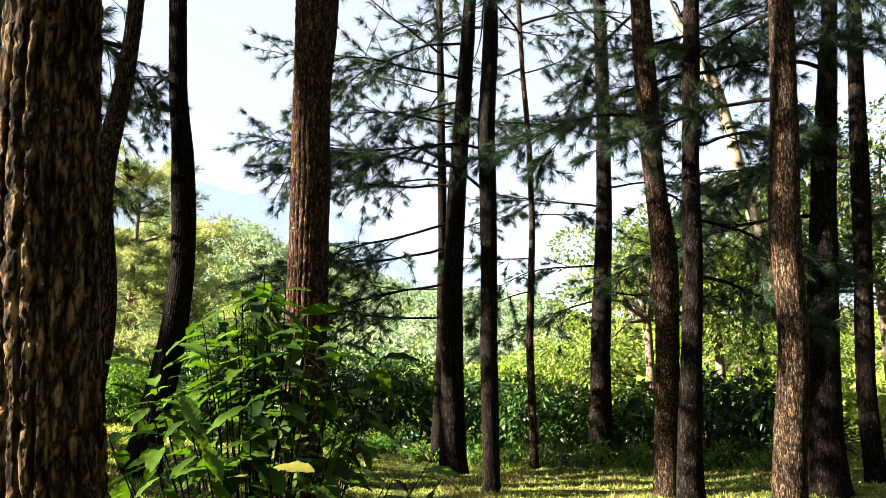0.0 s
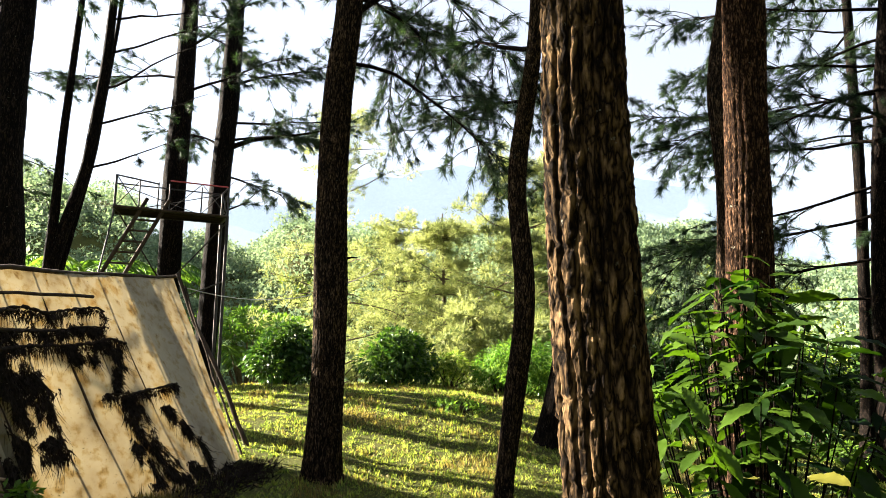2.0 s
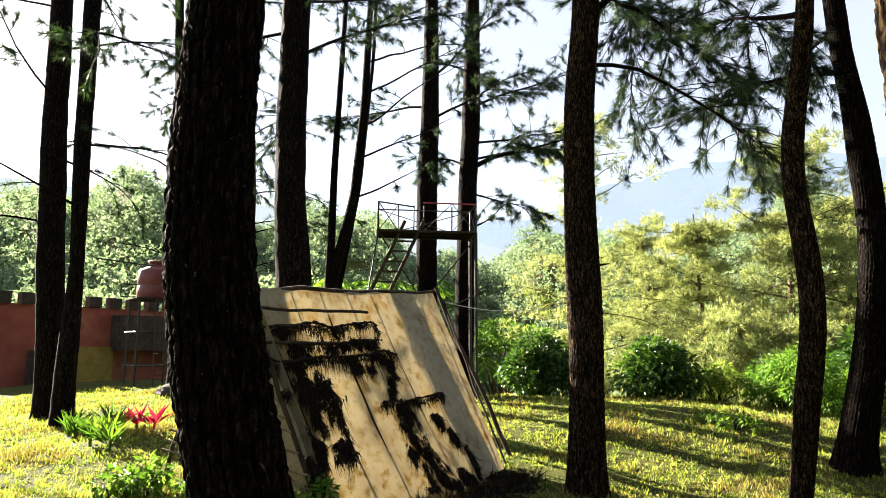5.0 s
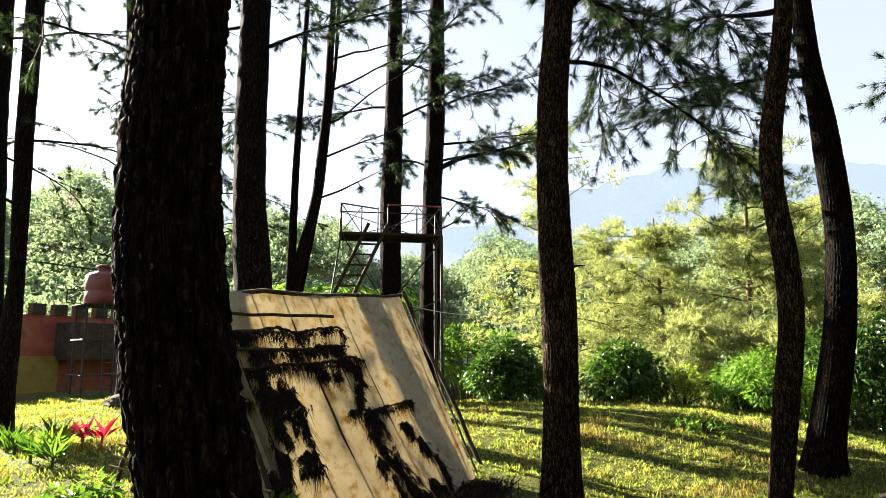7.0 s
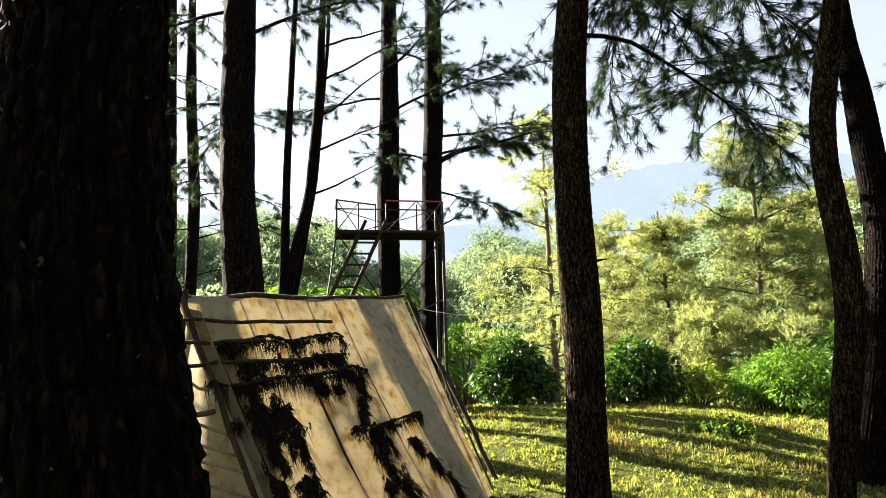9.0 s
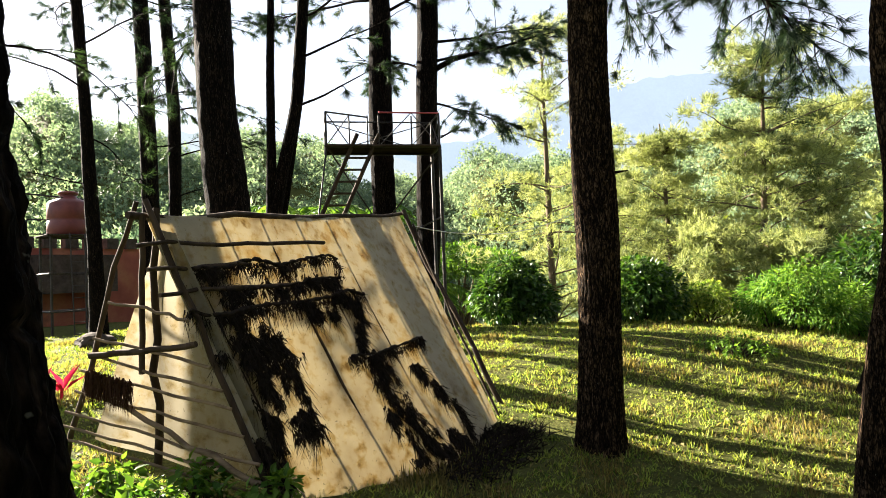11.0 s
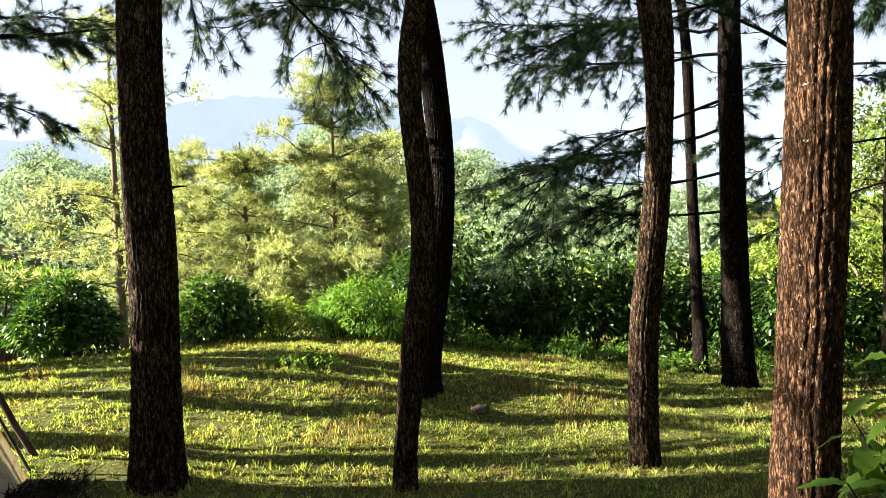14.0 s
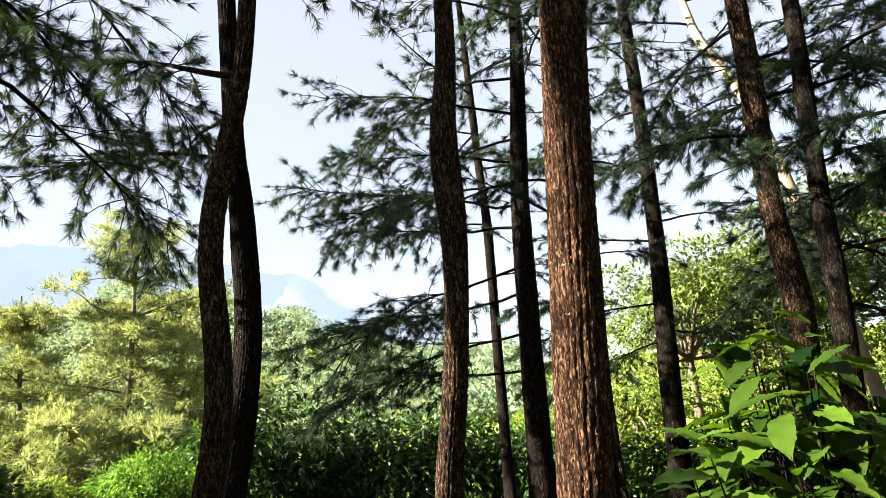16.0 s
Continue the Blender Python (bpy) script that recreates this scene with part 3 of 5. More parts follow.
pine(THIN, "very thin young pine with bare side twigs", bark_brown, 10, 14, 0.1, 0.003, [(2.8, 70, 1.6, -0.1, 0.3, 0.014, 26), (3.4, 90, 1.6, 0.1, 0.5, 0.015, 20), (4.2, -90, 1.5, 0.2, 0.5, 0.015, 10), (6.0, 60, 1.8, 0.3, 0.3, 0.015, 22), (7.0, -70, 2, 0.3, 0.3, 0.015, 24)], 13, 6, 1.1)
pine(R7, "dark pine with a pale sunlit foot", bark_shaded, 12, 28, 0.07, 0.008, [(3.2, -70, 2.4, 0.0, 0.3, 0.025, 44), (2.5, -80, 2.0, 0.0, 0.3, 0.025, 36), (4.1, -60, 2.4, 0.1, 0.3, 0.025, 44), (5.0, 60, 2.4, 0.2, 0.3, 0.025, 36), (5.0, -80, 2.6, 0.2, 0.3, 0.025, 60)], 14)
pine(R9, "stout pine with grey-brown sunlit lower bark", bark_brown, 12, 28, 0.07, 0.010, [(4.6, -20, 2.6, 0.1, 0.3, 0.03, 34), (4.2, 70, 2.2, 0.2, 0.4, 0.025, 36), (5.2, 30, 2.6, 0.2, 0.4, 0.025, 40), (5.6, -70, 2.6, 0.2, 0.4, 0.025, 40)], 15)
pine(R10, "broad dark pine at the wood edge", bark_shaded, 12, 24, 0.1, 0.01, [(3.4, 60, 3.0, 0.1, 0.3, 0.03, 50), (4.6, 20, 3.0, 0.1, 0.3, 0.03, 50), (5.4, 90, 3.0, 0.1, 0.3, 0.03, 50)], 16)
pine(R11, "dark crooked pine at the wood edge", bark_shaded, 12, 20, 0.1, 0.008, [(3.4, -60, 2.0, 0.4, 0.2, 0.04, 20), (4.4, 40, 3.0, 0.2, 0.2, 0.03, 40)], 17)
pine(PALE, "pale leaning trunk high among the foliage", bark_pale, 10.5, 16, 0.15, 0.004, [(7.5, 30, 2.6, 0.2, 0.2, 0.03, 40), (8.5, -50, 2.6, 0.2, 0.2, 0.03, 40)], 18)
pine(P1, "dark pine with crooked bare limbs behind the shelter", bark_shaded, 14, 28, 0.1, 0.010, [(5.35, -42, 2.6, 0.55, 0.0, 0.06, 18), (5.4, 100, 1.8, 0.9, 0.2, 0.03, 14), (4.1, -50, 1.0, 0.5, 0.0, 0.025, 6), (5.6, -30, 2.4, 0.3, 0.5, 0.03, 40), (6.0, -20, 2.6, 0.3, 0.3, 0.03, 44), (6.8, -50, 2.6, 0.3, 0.3, 0.03, 44), (4.9, -5, 2.2, 0.2, 0.5, 0.025, 34)], 19, low=9.5)
pine(S1, "dark pine that carries a lookout platform", bark_shaded, 14, 28, 0.1, 0.010, [(6.5, -60, 2.4, 0.3, 0.3, 0.03, 30), (6.0, 60, 2.8, 0.3, 0.6, 0.03, 36), (6.8, 100, 2.8, 0.3, 0.6, 0.03, 36), (7.4, -100, 2.8, 0.3, 0.5, 0.03, 36), (7.8, 30, 2.8, 0.3, 0.5, 0.03, 36)], 20, low=9.5)
pine(Q1, "thick dark pine behind the shelter", bark_shaded, 14, 32, 0.1, 0.012, [(5.6, 75, 2.8, 0.3, 0.7, 0.03, 30), (6.2, -50, 2.8, 0.3, 0.6, 0.03, 34), (6.6, 110, 2.8, 0.3, 0.6, 0.03, 34), (7.2, 20, 2.8, 0.3, 0.6, 0.03, 34), (7.6, -90, 2.8, 0.3, 0.6, 0.03, 34)], 21, low=9.5)
pine(WA, "thin straight pine behind the shelter", bark_shaded, 12, 14, 0.12, 0.004, (), 22, 5, low=9.5)
pine(WB, "thin leaning pine with bare side branches", bark_shaded, 11, 14, 0.12, 0.004, [(z, az, L, 0.35, -0.1, 0.02, 3) for z, az, L in ((4.2, -50, 1.4), (5.0, -45, 1.8), (5.6, -40, 2.0), (6.2, -55, 2.0), (6.8, -40, 2.0), (7.4, -50, 1.8))], 23, 3, low=9.5)
pine(WC, "thin leaning dead pine stem", bark_shaded, 9.5, 12, 0.12, 0.003, (), 24, 2, low=9.5)
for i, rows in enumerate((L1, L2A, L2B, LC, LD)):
    pine(rows, "dark backlit pine near the painted wall", bark_shaded, 13, 22, 0.12, 0.009, [(3.6, 120 + 40 * i, 2.2, 0.4, 0.5, 0.02, 4), (4.6, 60 - 30 * i, 2.6, 0.3, 0.6, 0.02, 9), (5.6, 200 + 30 * i, 2.8, 0.3, 0.5, 0.02, 9), (6.4, 300 + 40 * i, 2.8, 0.3, 0.5, 0.02, 10), (7.2, 90 + 50 * i, 2.8, 0.3, 0.5, 0.02, 12), (8.0, 30 * i, 2.8, 0.3, 0.5, 0.02, 12)], 25 + i, 4, low=10.5)


# ---- shelter under a tarpaulin ----
def lerp3(a, b, t):
    return Vector(a).lerp(Vector(b), t)


def tarp_material(name="old_tarpaulin", shade_tone=1.0):
    m, nt, p = node_mat(name)
    n, _ = noise_tex(nt, 2.2, 6)
    f, _ = noise_tex(nt, 11, 6)
    col = ramp(nt, n, [(0.28, (0.24, 0.2, 0.12)), (0.4, (0.4, 0.36, 0.27)), (0.58, (0.47, 0.44, 0.35)), (0.67, (0.42, 0.34, 0.18)), (0.76, (0.34, 0.2, 0.07))])
    st = ramp(nt, f, [(0.5, (1, 1, 1)), (0.62, (0.82, 0.74, 0.55)), (0.72, (0.5, 0.4, 0.24))])
    col = mix_rgb(nt, 1.0, col, st, "MULTIPLY")
    mould, _ = noise_tex(nt, 38, 3)
    col = mix_rgb(nt, ramp(nt, mould, [(0.68, (0, 0, 0)), (0.72, (0.75, 0.75, 0.75))]), col, (0.06, 0.065, 0.03))
    col = mix_rgb(nt, 1.0, col, (shade_tone, shade_tone * 0.97, shade_tone * 0.9), "MULTIPLY")
    nt.links.new(col, p.inputs["Base Color"])
    p.inputs["Roughness"].default_value = 0.6
    bump(nt, p, f, 0.4, 0.01)
    tr = nt.nodes.new("ShaderNodeBsdfTranslucent")
    nt.links.new(col, tr.inputs[0])
    mx = nt.nodes.new("ShaderNodeMixShader")
    mx.inputs[0].default_value = 0.5
    nt.links.new(p.outputs[0], mx.inputs[1])
    nt.links.new(tr.outputs[0], mx.inputs[2])
    nt.links.new(mx.outputs[0], nt.nodes["Material Output"].inputs[0])
    return m


tarp_mat = tarp_material()
# Tarpaulin colours halved: the gable end's shade is put into the cloth.
end_sheet_mat = tarp_material("shaded_plastic_sheet", 0.5)
RL, RR = Vector((-6.39, 2.37, 2.10)), Vector((-7.83, 5.72, 2.34))      # ridge ends
FL, FR = Vector((-5.95, 2.98, 0.22)), Vector((-6.27, 5.65, 0.02))       # foot of the near slope
BL, BR = Vector((-7.15, 2.12, 0.58)), Vector((-9.3, 5.3, 0.45))        # foot of the far slope
shelter = thing("tarpaulin_shelter", (-7.2, 4.2, gz(-7.2, 4.2)), "A-frame shelter of poles under a stained cream tarpaulin on the lawn", "shelter")


def sheet(a, b, c, d, bulge, nu=60, nv=36, out=Vector((0.9, 0.35, 0.2))):
    """A slack cloth from ridge a-b down to foot c-d, with vertical folds, 4 mm thick."""
    g = Geo()
    P = np.zeros((nu + 1, nv + 1, 3))
    for i in range(nu + 1):
        u = i / nu
        for j in range(nv + 1):
            v = j / nv
            p = lerp3(lerp3(a, b, u), lerp3(c, d, u), v)
            fold = 0.022 * math.sin(u * 44 + 1.5 * math.sin(v * 3)) * (0.3 + v) + 0.03 * noise.noise(Vector((u * 7, v * 4, 1.3)))
            p += out * (bulge * math.sin(math.pi * u) * v * v + fold * 0.7) + Vector((0, 0, -0.22 * math.sin(math.pi * u) * v ** 3))
            P[i, j] = p
    n = (nu + 1) * (nv + 1)
    a0 = np.arange(nu)[:, None] * (nv + 1) + np.arange(nv)[None, :]
    q = np.stack([a0, a0 + nv + 1, a0 + nv + 2, a0 + 1], -1).reshape(-1, 4)
    t = np.vstack([q[:, [0, 1, 2]], q[:, [0, 2, 3]]])
    V = P.reshape(-1, 3)
    g.add(np.vstack([V, V - np.array(out) * 0.004]), np.vstack([t, t[:, ::-1] + n]))
    return g


part("tarpaulin", sheet(RL, RR, FL, FR, 0.34), tarp_mat, shelter, "cream plastic tarpaulin with rust stains and folds")
gf = Geo()
V = []
for i in range(13):
    for j in range(13):
        s, v = i / 12, 0.06 + 0.94 * j / 12
        p = lerp3(RL, lerp3(FL, BL, s), v) + Vector((0.05, 0.12, 0)) + Vector((-0.4, 0.9, 0)) * 0.02 * math.sin(s * 16 + v * 3)
        V.append(tuple(p))
gf.add(V, [t for i in range(12) for j in range(12) for t in ((i * 13 + j, i * 13 + j + 1, i * 13 + j + 14), (i * 13 + j, i * 13 + j + 14, i * 13 + j + 13))])
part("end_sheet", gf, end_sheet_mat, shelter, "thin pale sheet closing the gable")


def pole(a, b, r0, r1, parent, mat=None, name="pole", bend=0.03, label=""):
    g = Geo()
    pts = [lerp3(a, b, i / 8) + Vector((random.gauss(0, bend * 0.3), random.gauss(0, bend * 0.3), random.gauss(0, bend * 0.4))) for i in range(9)]
    g.tube(pts, [r0 + (r1 - r0) * i / 8 for i in range(9)], 8)
    return part(name, g, mat or wood_grey, parent, label)


random.seed(5)
along = (RR - RL).normalized()
pole(RL - along * 0.12, RR + along * 0.1, 0.025, 0.02, shelter, wood_dark, "ridge_pole")
tip = RL + Vector((0, 0, 0.1))
pole(tip, FL + Vector((0.06, 0.02, -0.1)), 0.02, 0.024, shelter, wood_dark, "leg")
pole(tip + Vector((-0.03, -0.05, 0)), BL + Vector((-0.03, -0.05, -0.15)), 0.016, 0.02, shelter, wood_dark, "leg")
pole(tip + Vector((0.02, 0.05, -0.05)), lerp3(FL, BL, 0.55) + Vector((0, 0, 0)), 0.022, 0.028, shelter, wood_dark, "leg")
pole(RR + Vector((0.0, 0.05, 0.05)), Vector((-6.5, 6.12, -0.08)), 0.025, 0.03, shelter, wood_dark, "prop")
pole(RR + Vector((0.1, 0.1, -0.1)), FR + Vector((0.0, 0.08, -0.05)), 0.012, 0.014, shelter, wood_dark, "edge_stick")
for k, v in enumerate((0.36, 0.52, 0.60, 0.67, 0.76, 0.86, 0.92, 0.98)):
    a, b = lerp3(RL, BL, v), lerp3(RL, FL, v)
    o = Vector((0.06, -0.06, 0))
    pole(a - (b - a) * 0.06 + o, b + (b - a) * 0.04 + o, 0.010, 0.012, shelter, wood_grey, "crossbar", 0.018)
pole(lerp3(RL, BL, 0.72) + Vector((0.08, -0.08, 0)), lerp3(RL, FL, 0.92) + Vector((0.08, -0.08, 0)), 0.016, 0.02, shelter, wood_grey, "brace", 0.04)


def on_tarp(u, v, lift=0.02):
    p = lerp3(lerp3(RL, RR, u), lerp3(FL, FR, u), v)
    o = Vector((0.9, 0.35, 0.2))
    return p + o * (0.34 * math.sin(math.pi * u) * v * v + lift + 0.02) + Vector((0, 0, -0.22 * math.sin(math.pi * u) * v ** 3))


for k in range(8):
    u = 0.06 + 0.128 * k
    pole(on_tarp(u, 0.0, -0.06), on_tarp(u + 0.02, 1.0, -0.06), 0.010, 0.013, shelter, wood_dark, "rafter", 0.015)
fibre = plain("palm_fibre", (0.006, 0.005, 0.004), (0.03, 0.022, 0.016), 30, 0.95)
def along_tarp(way, step=0.012):
    """Points every step along a line of (u, v) on the cloth."""
    out = []
    for (ua, va), (ub, vb) in zip(way, way[1:]):
        k = max(2, int(math.hypot((ub - ua) * 3.3, (vb - va) * 2.3) / step / 2.5))
        out += [(ua + (ub - ua) * i / k, va + (vb - va) * i / k) for i in range(k)]
    return out + [way[-1]]


for u0, v0, u1, v1 in ((-0.06, 0.105, 0.5, 0.127), (-0.06, 0.19, 0.2, 0.19), (-0.06, 0.266, 0.32, 0.284)):
    pole(on_tarp(u0, v0, 0.03), on_tarp(u1, v1, 0.03), 0.014, 0.017, shelter, wood_dark, "batten", 0.02)


def down_tarp(u, v):
    return (on_tarp(u - 0.02, v + 0.1, 0.0) - on_tarp(u, v, 0.0)).normalized()


def fibre_rope(way, thick, fringe, seed):
    """Matted roots tied along a batten, with a ragged fringe hanging from them."""
    random.seed(seed)
    g, h = Geo(), Geo()
    line = along_tarp(way)
    pts = [on_tarp(u, v + 0.008 * noise.noise(Vector((i * 0.5, seed, 0))), 0.035) for i, (u, v) in enumerate(line)]
    g.tube(pts, [thick * (0.35 + 1.1 * abs(noise.noise(Vector((i * 0.33, seed * 3.1, 2))))) for i in range(len(pts))], 7)
    P, D, Q, E = [], [], [], []
    for i, (u, v) in enumerate(line):
        heavy = max(0.0, 0.2 + 1.7 * noise.noise(Vector((u * 17, seed, 7))))
        for _ in range(int(2 + 15 * heavy)):
            P.append(on_tarp(u + random.gauss(0, 0.006), v + abs(random.gauss(0, 0.012)), random.uniform(0.005, 0.04)))
            D.append(down_tarp(u, v) + Vector((random.gauss(0, 0.3), random.gauss(0, 0.3), random.gauss(0, 0.2))))
        for _ in range(int(1.2 + 4 * heavy)):
            Q.append(on_tarp(u + random.gauss(0, 0.006), v + 0.01, 0.02))
            E.append(down_tarp(u, v))
    needles(h, P, D, 3, fringe, 0.011, 0.35, 0.05, 0.1)
    if Q:
        needles(h, Q, E, 3, fringe * 2.6, 0.006, 0.12, 0.02, 0.05)
    part("root_rope", g, fibre, shelter, "matted black roots tied along a batten")
    tagged(part("fringe", h, fibre, shelter, "ragged black fibre fringe hanging on the cloth"), kind="stuff")


def fibre_patch(way, half, seed, dense=1.0):
    """A ragged dark patch of fallen thatch along a line on the cloth, half wide in metres."""
    random.seed(seed)
    h = Geo()
    P, D = [], []
    for i, (u, v) in enumerate(along_tarp(way)):
        w = half * (0.35 + 1.7 * abs(noise.noise(Vector((u * 19, v * 17, seed)))) + 0.6 * random.random() ** 2)
        for _ in range(int(34 * dense)):
            a, b = random.uniform(-1, 1), random.gauss(0, 0.01)
            uu, vv = u + a * w / 3.3, v + b
            if noise.noise(Vector((uu * 34, vv * 11, seed + 2))) < -0.06 * (1.4 - abs(a)):
                continue
            P.append(on_tarp(uu, vv, random.uniform(-0.005, 0.025)))
            D.append(down_tarp(uu, vv) + Vector((random.gauss(0, 0.22), random.gauss(0, 0.3), random.gauss(0, 0.15))))
    needles(h, P, D, 3, 0.085, 0.013, 0.3, 0.0, 0.08)
    needles(h, P[::4], D[::4], 2, 0.26, 0.006, 0.16, 0.0, 0.05)
    tagged(part("thatch", h, fibre, shelter, "ragged black palm-fibre thatch"), kind="stuff")


fibre_rope([(0.038, 0.192), (0.13, 0.2), (0.18, 0.179), (0.23, 0.179), (0.29, 0.206), (0.39, 0.187), (0.49, 0.179), (0.52, 0.198)], 0.024, 0.075, 1)
fibre_rope([(0.1, 0.28), (0.29, 0.287), (0.37, 0.271), (0.48, 0.272)], 0.02, 0.075, 2)
fibre_rope([(-0.007, 0.334), (0.02, 0.36), (0.09, 0.363), (0.165, 0.347), (0.32, 0.351), (0.42, 0.345), (0.5, 0.328), (0.56, 0.352)], 0.026, 0.09, 3)
fibre_rope([(0.384, 0.568), (0.494, 0.572), (0.608, 0.561), (0.738, 0.55)], 0.02, 0.06, 4)
fibre_rope([(0.509, 0.193), (0.515, 0.24), (0.49, 0.275)], 0.018, 0.06, 5)
fibre_patch([(0.38, 0.275), (0.48, 0.285)], 0.06, 6)
fibre_patch([(0.1, 0.2), (0.13, 0.34)], 0.14, 7, 0.5)
fibre_patch([(0.25, 0.2), (0.27, 0.34)], 0.16, 8, 0.45)
fibre_patch([(0.123, 0.38), (0.125, 0.5)], 0.14, 9, 0.9)
fibre_patch([(0.04, 0.5), (0.1, 0.525)], 0.12, 10, 1.2)
fibre_patch([(0.116, 0.44), (0.185, 0.532)], 0.16, 11, 1.2)
fibre_patch([(0.115, 0.556), (0.076, 0.69), (0.051, 0.84)], 0.075, 12)
fibre_patch([(0.177, 0.54), (0.161, 0.663), (0.152, 0.8)], 0.085, 13)
fibre_patch([(0.333, 0.4), (0.41, 0.409)], 0.06, 14)
fibre_patch([(0.49, 0.34), (0.5, 0.445)], 0.1, 15)
fibre_patch([(0.529, 0.36), (0.47, 0.5), (0.435, 0.56)], 0.028, 16, 0.6)
fibre_patch([(0.481, 0.58), (0.468, 0.745), (0.531, 0.85)], 0.13, 17, 1.2)
fibre_patch([(0.42, 0.77), (0.443, 0.91)], 0.1, 18)
fibre_patch([(0.612, 0.594), (0.67, 0.709), (0.737, 0.805), (0.74, 0.894)], 0.05, 19)
fibre_patch([(0.5, 0.86), (0.58, 0.93)], 0.12, 20)
fibre_patch([(0.636, 0.874), (0.728, 0.96)], 0.12, 21, 1.2)
fibre_patch([(0.836, 0.93), (0.941, 0.985)], 0.12, 22, 1.2)
fibre_patch([(0.02, 0.8), (0.04, 0.95)], 0.04, 23, 0.7)

# brown fibre hung over the low crossbars of the gable
random.seed(31)
gh = Geo()
P = [lerp3(lerp3(RL, BL, 0.66), lerp3(RL, FL, 0.66), random.uniform(0.0, 0.34)) + Vector((0.08, -0.09, random.uniform(-0.03, 0.02))) for _ in range(220)]
needles(gh, P, [(0, 0, -1)] * len(P), 3, 0.2, 0.009, 0.1, 0.0, 0.05)
tagged(part("hanging_fibre", gh, plain("brown_fibre", (0.02, 0.01, 0.006), (0.06, 0.03, 0.018), 30, 0.95), shelter, "reddish-brown fibre hanging over a crossbar"), kind="stuff")
pole(tip + Vector((0.03, -0.03, -0.1)), lerp3(RL, lerp3(FL, BL, 0.62), 0.62) + Vector((0.07, -0.05, 0)), 0.018, 0.02, shelter, wood_dark, "inner_leg", 0.01)
pole(lerp3(RL, FL, 0.45) + Vector((0.05, -0.06, 0)), lerp3(RL, BL, 0.6) + Vector((0.07, -0.07, 0)), 0.02, 0.022, shelter, wood_dark, "brace", 0.02)

# Dark fibre litter, also standing in for the black shade at the cloth's foot.
for k, (u, w, hh) in enumerate(((0.52, 0.36, 0.05), (0.66, 0.4, 0.06), (0.8, 0.36, 0.05), (0.93, 0.34, 0.04))):
    q = on_tarp(u, 1.0, 0.12)
    z0 = gz(q.x, q.y)
    heap = thing("shade_and_fibre_heap", (q.x, q.y, z0), "dark fallen palm fibre, also standing in for shade, at the foot of the tarpaulin", "fibre heap")
    g = Geo()
    m = 110
    pts = np.stack([q.x + rng.normal(0, w * 0.4, m), q.y + rng.normal(0, w * 0.4, m), np.full(m, z0)], -1)
    pts[:, 2] += hh * np.exp(-((pts[:, 0] - q.x) ** 2 + (pts[:, 1] - q.y) ** 2) / (2 * (w * 0.4) ** 2)) * rng.uniform(0.1, 1.0, m)
    needles(g, pts, np.tile([0.3, 0.2, 0.4], (m, 1)), 4, 0.14, 0.014, 0.9, 0.1)
    tagged(part("fibre", g, fibre, heap), kind="stuff")

# ---- lookout platform on the pine ----
tower = thing("lookout_platform", (-11.2, 8.2, gz(-11.2, 8.2)), "small iron lookout platform with rails around a pine", "platform")
PC = [Vector(p) for p in ((-10.95, 6.85, 3.80), (-9.95, 8.45, 3.80), (-10.55, 8.83, 3.80), (-11.55, 7.23, 3.80))]


def bar(a, b, r, parent, name, mat=iron, label="", sides=6):
    g = Geo()
    g.tube([Vector(a), Vector(b)], [r, r], sides)
    return part(name, g, mat, parent, label)


for k in range(9):
    gd = Geo()
    a, b = PC[0].lerp(PC[3], (k + 0.5) / 9), PC[1].lerp(PC[2], (k + 0.5) / 9)
    d = (b - a)
    gd.box(Matrix.Translation((a + b) / 2) @ Matrix.Rotation(math.atan2(d.y, d.x), 4, "Z"), d.length, 0.19, 0.03)
    part("board", gd, wood_dark, tower, smooth=False)
RH = 0.56
for i in range(4):
    a, b = PC[i], PC[(i + 1) % 4]
    bar(a, b, 0.03, tower, "edge_beam")
    bar(a, a + Vector((0, 0, RH)), 0.018, tower, "post")
    gap = 0.38 if i == 0 else 0.0
    up = Vector((0, 0, RH))
    if gap:
        m0, m1 = a.lerp(b, 0.36), a.lerp(b, 0.46)
        bar(a + up, m0.lerp(a, 0.0) + up * 0.85, 0.014, tower, "rail")
        bar(m1 + up, b + up, 0.014, tower, "rail", red_paint, "faded red top rail")
        for q in (a.lerp(b, 0.2), m0, m1, a.lerp(b, 0.75)):
            bar(q, q + up * 0.9, 0.013, tower, "post")
        bar(a, a.lerp(b, 0.2) + up * 0.9, 0.009, tower, "brace")
        bar(a + up, a.lerp(b, 0.2), 0.009, tower, "brace")
        bar(m1, a.lerp(b, 0.75) + up, 0.009, tower, "brace")
        bar(a.lerp(b, 0.75), b + up, 0.009, tower, "brace")
        bar(a.lerp(b, 0.75) + up, b, 0.009, tower, "brace")
    else:
        bar(a + up, b + up, 0.014, tower, "rail")
        bar(a, b + up, 0.009, tower, "brace")
        bar(a + up, b, 0.009, tower, "brace")
    foot = Vector((a.x, a.y, gz(a.x, a.y)))
    if i in (1, 2):
        bar(a, foot, 0.03, tower, "leg")
bar(PC[1] + Vector((0, 0, -0.1)), Vector((-11.3, 8.3, 2.6)), 0.014, tower, "strut")
bar(PC[1] + Vector((0, 0, -1.2)), Vector((-11.3, 8.3, 2.2)), 0.014, tower, "strut")
bar(PC[0], Vector((-11.3, 8.3, 2.4)), 0.014, tower, "strut")
bar(PC[0] + Vector((0, 0, -0.05)), Vector((-10.3, 5.9, gz(-10.3, 5.9))), 0.016, tower, "leg")
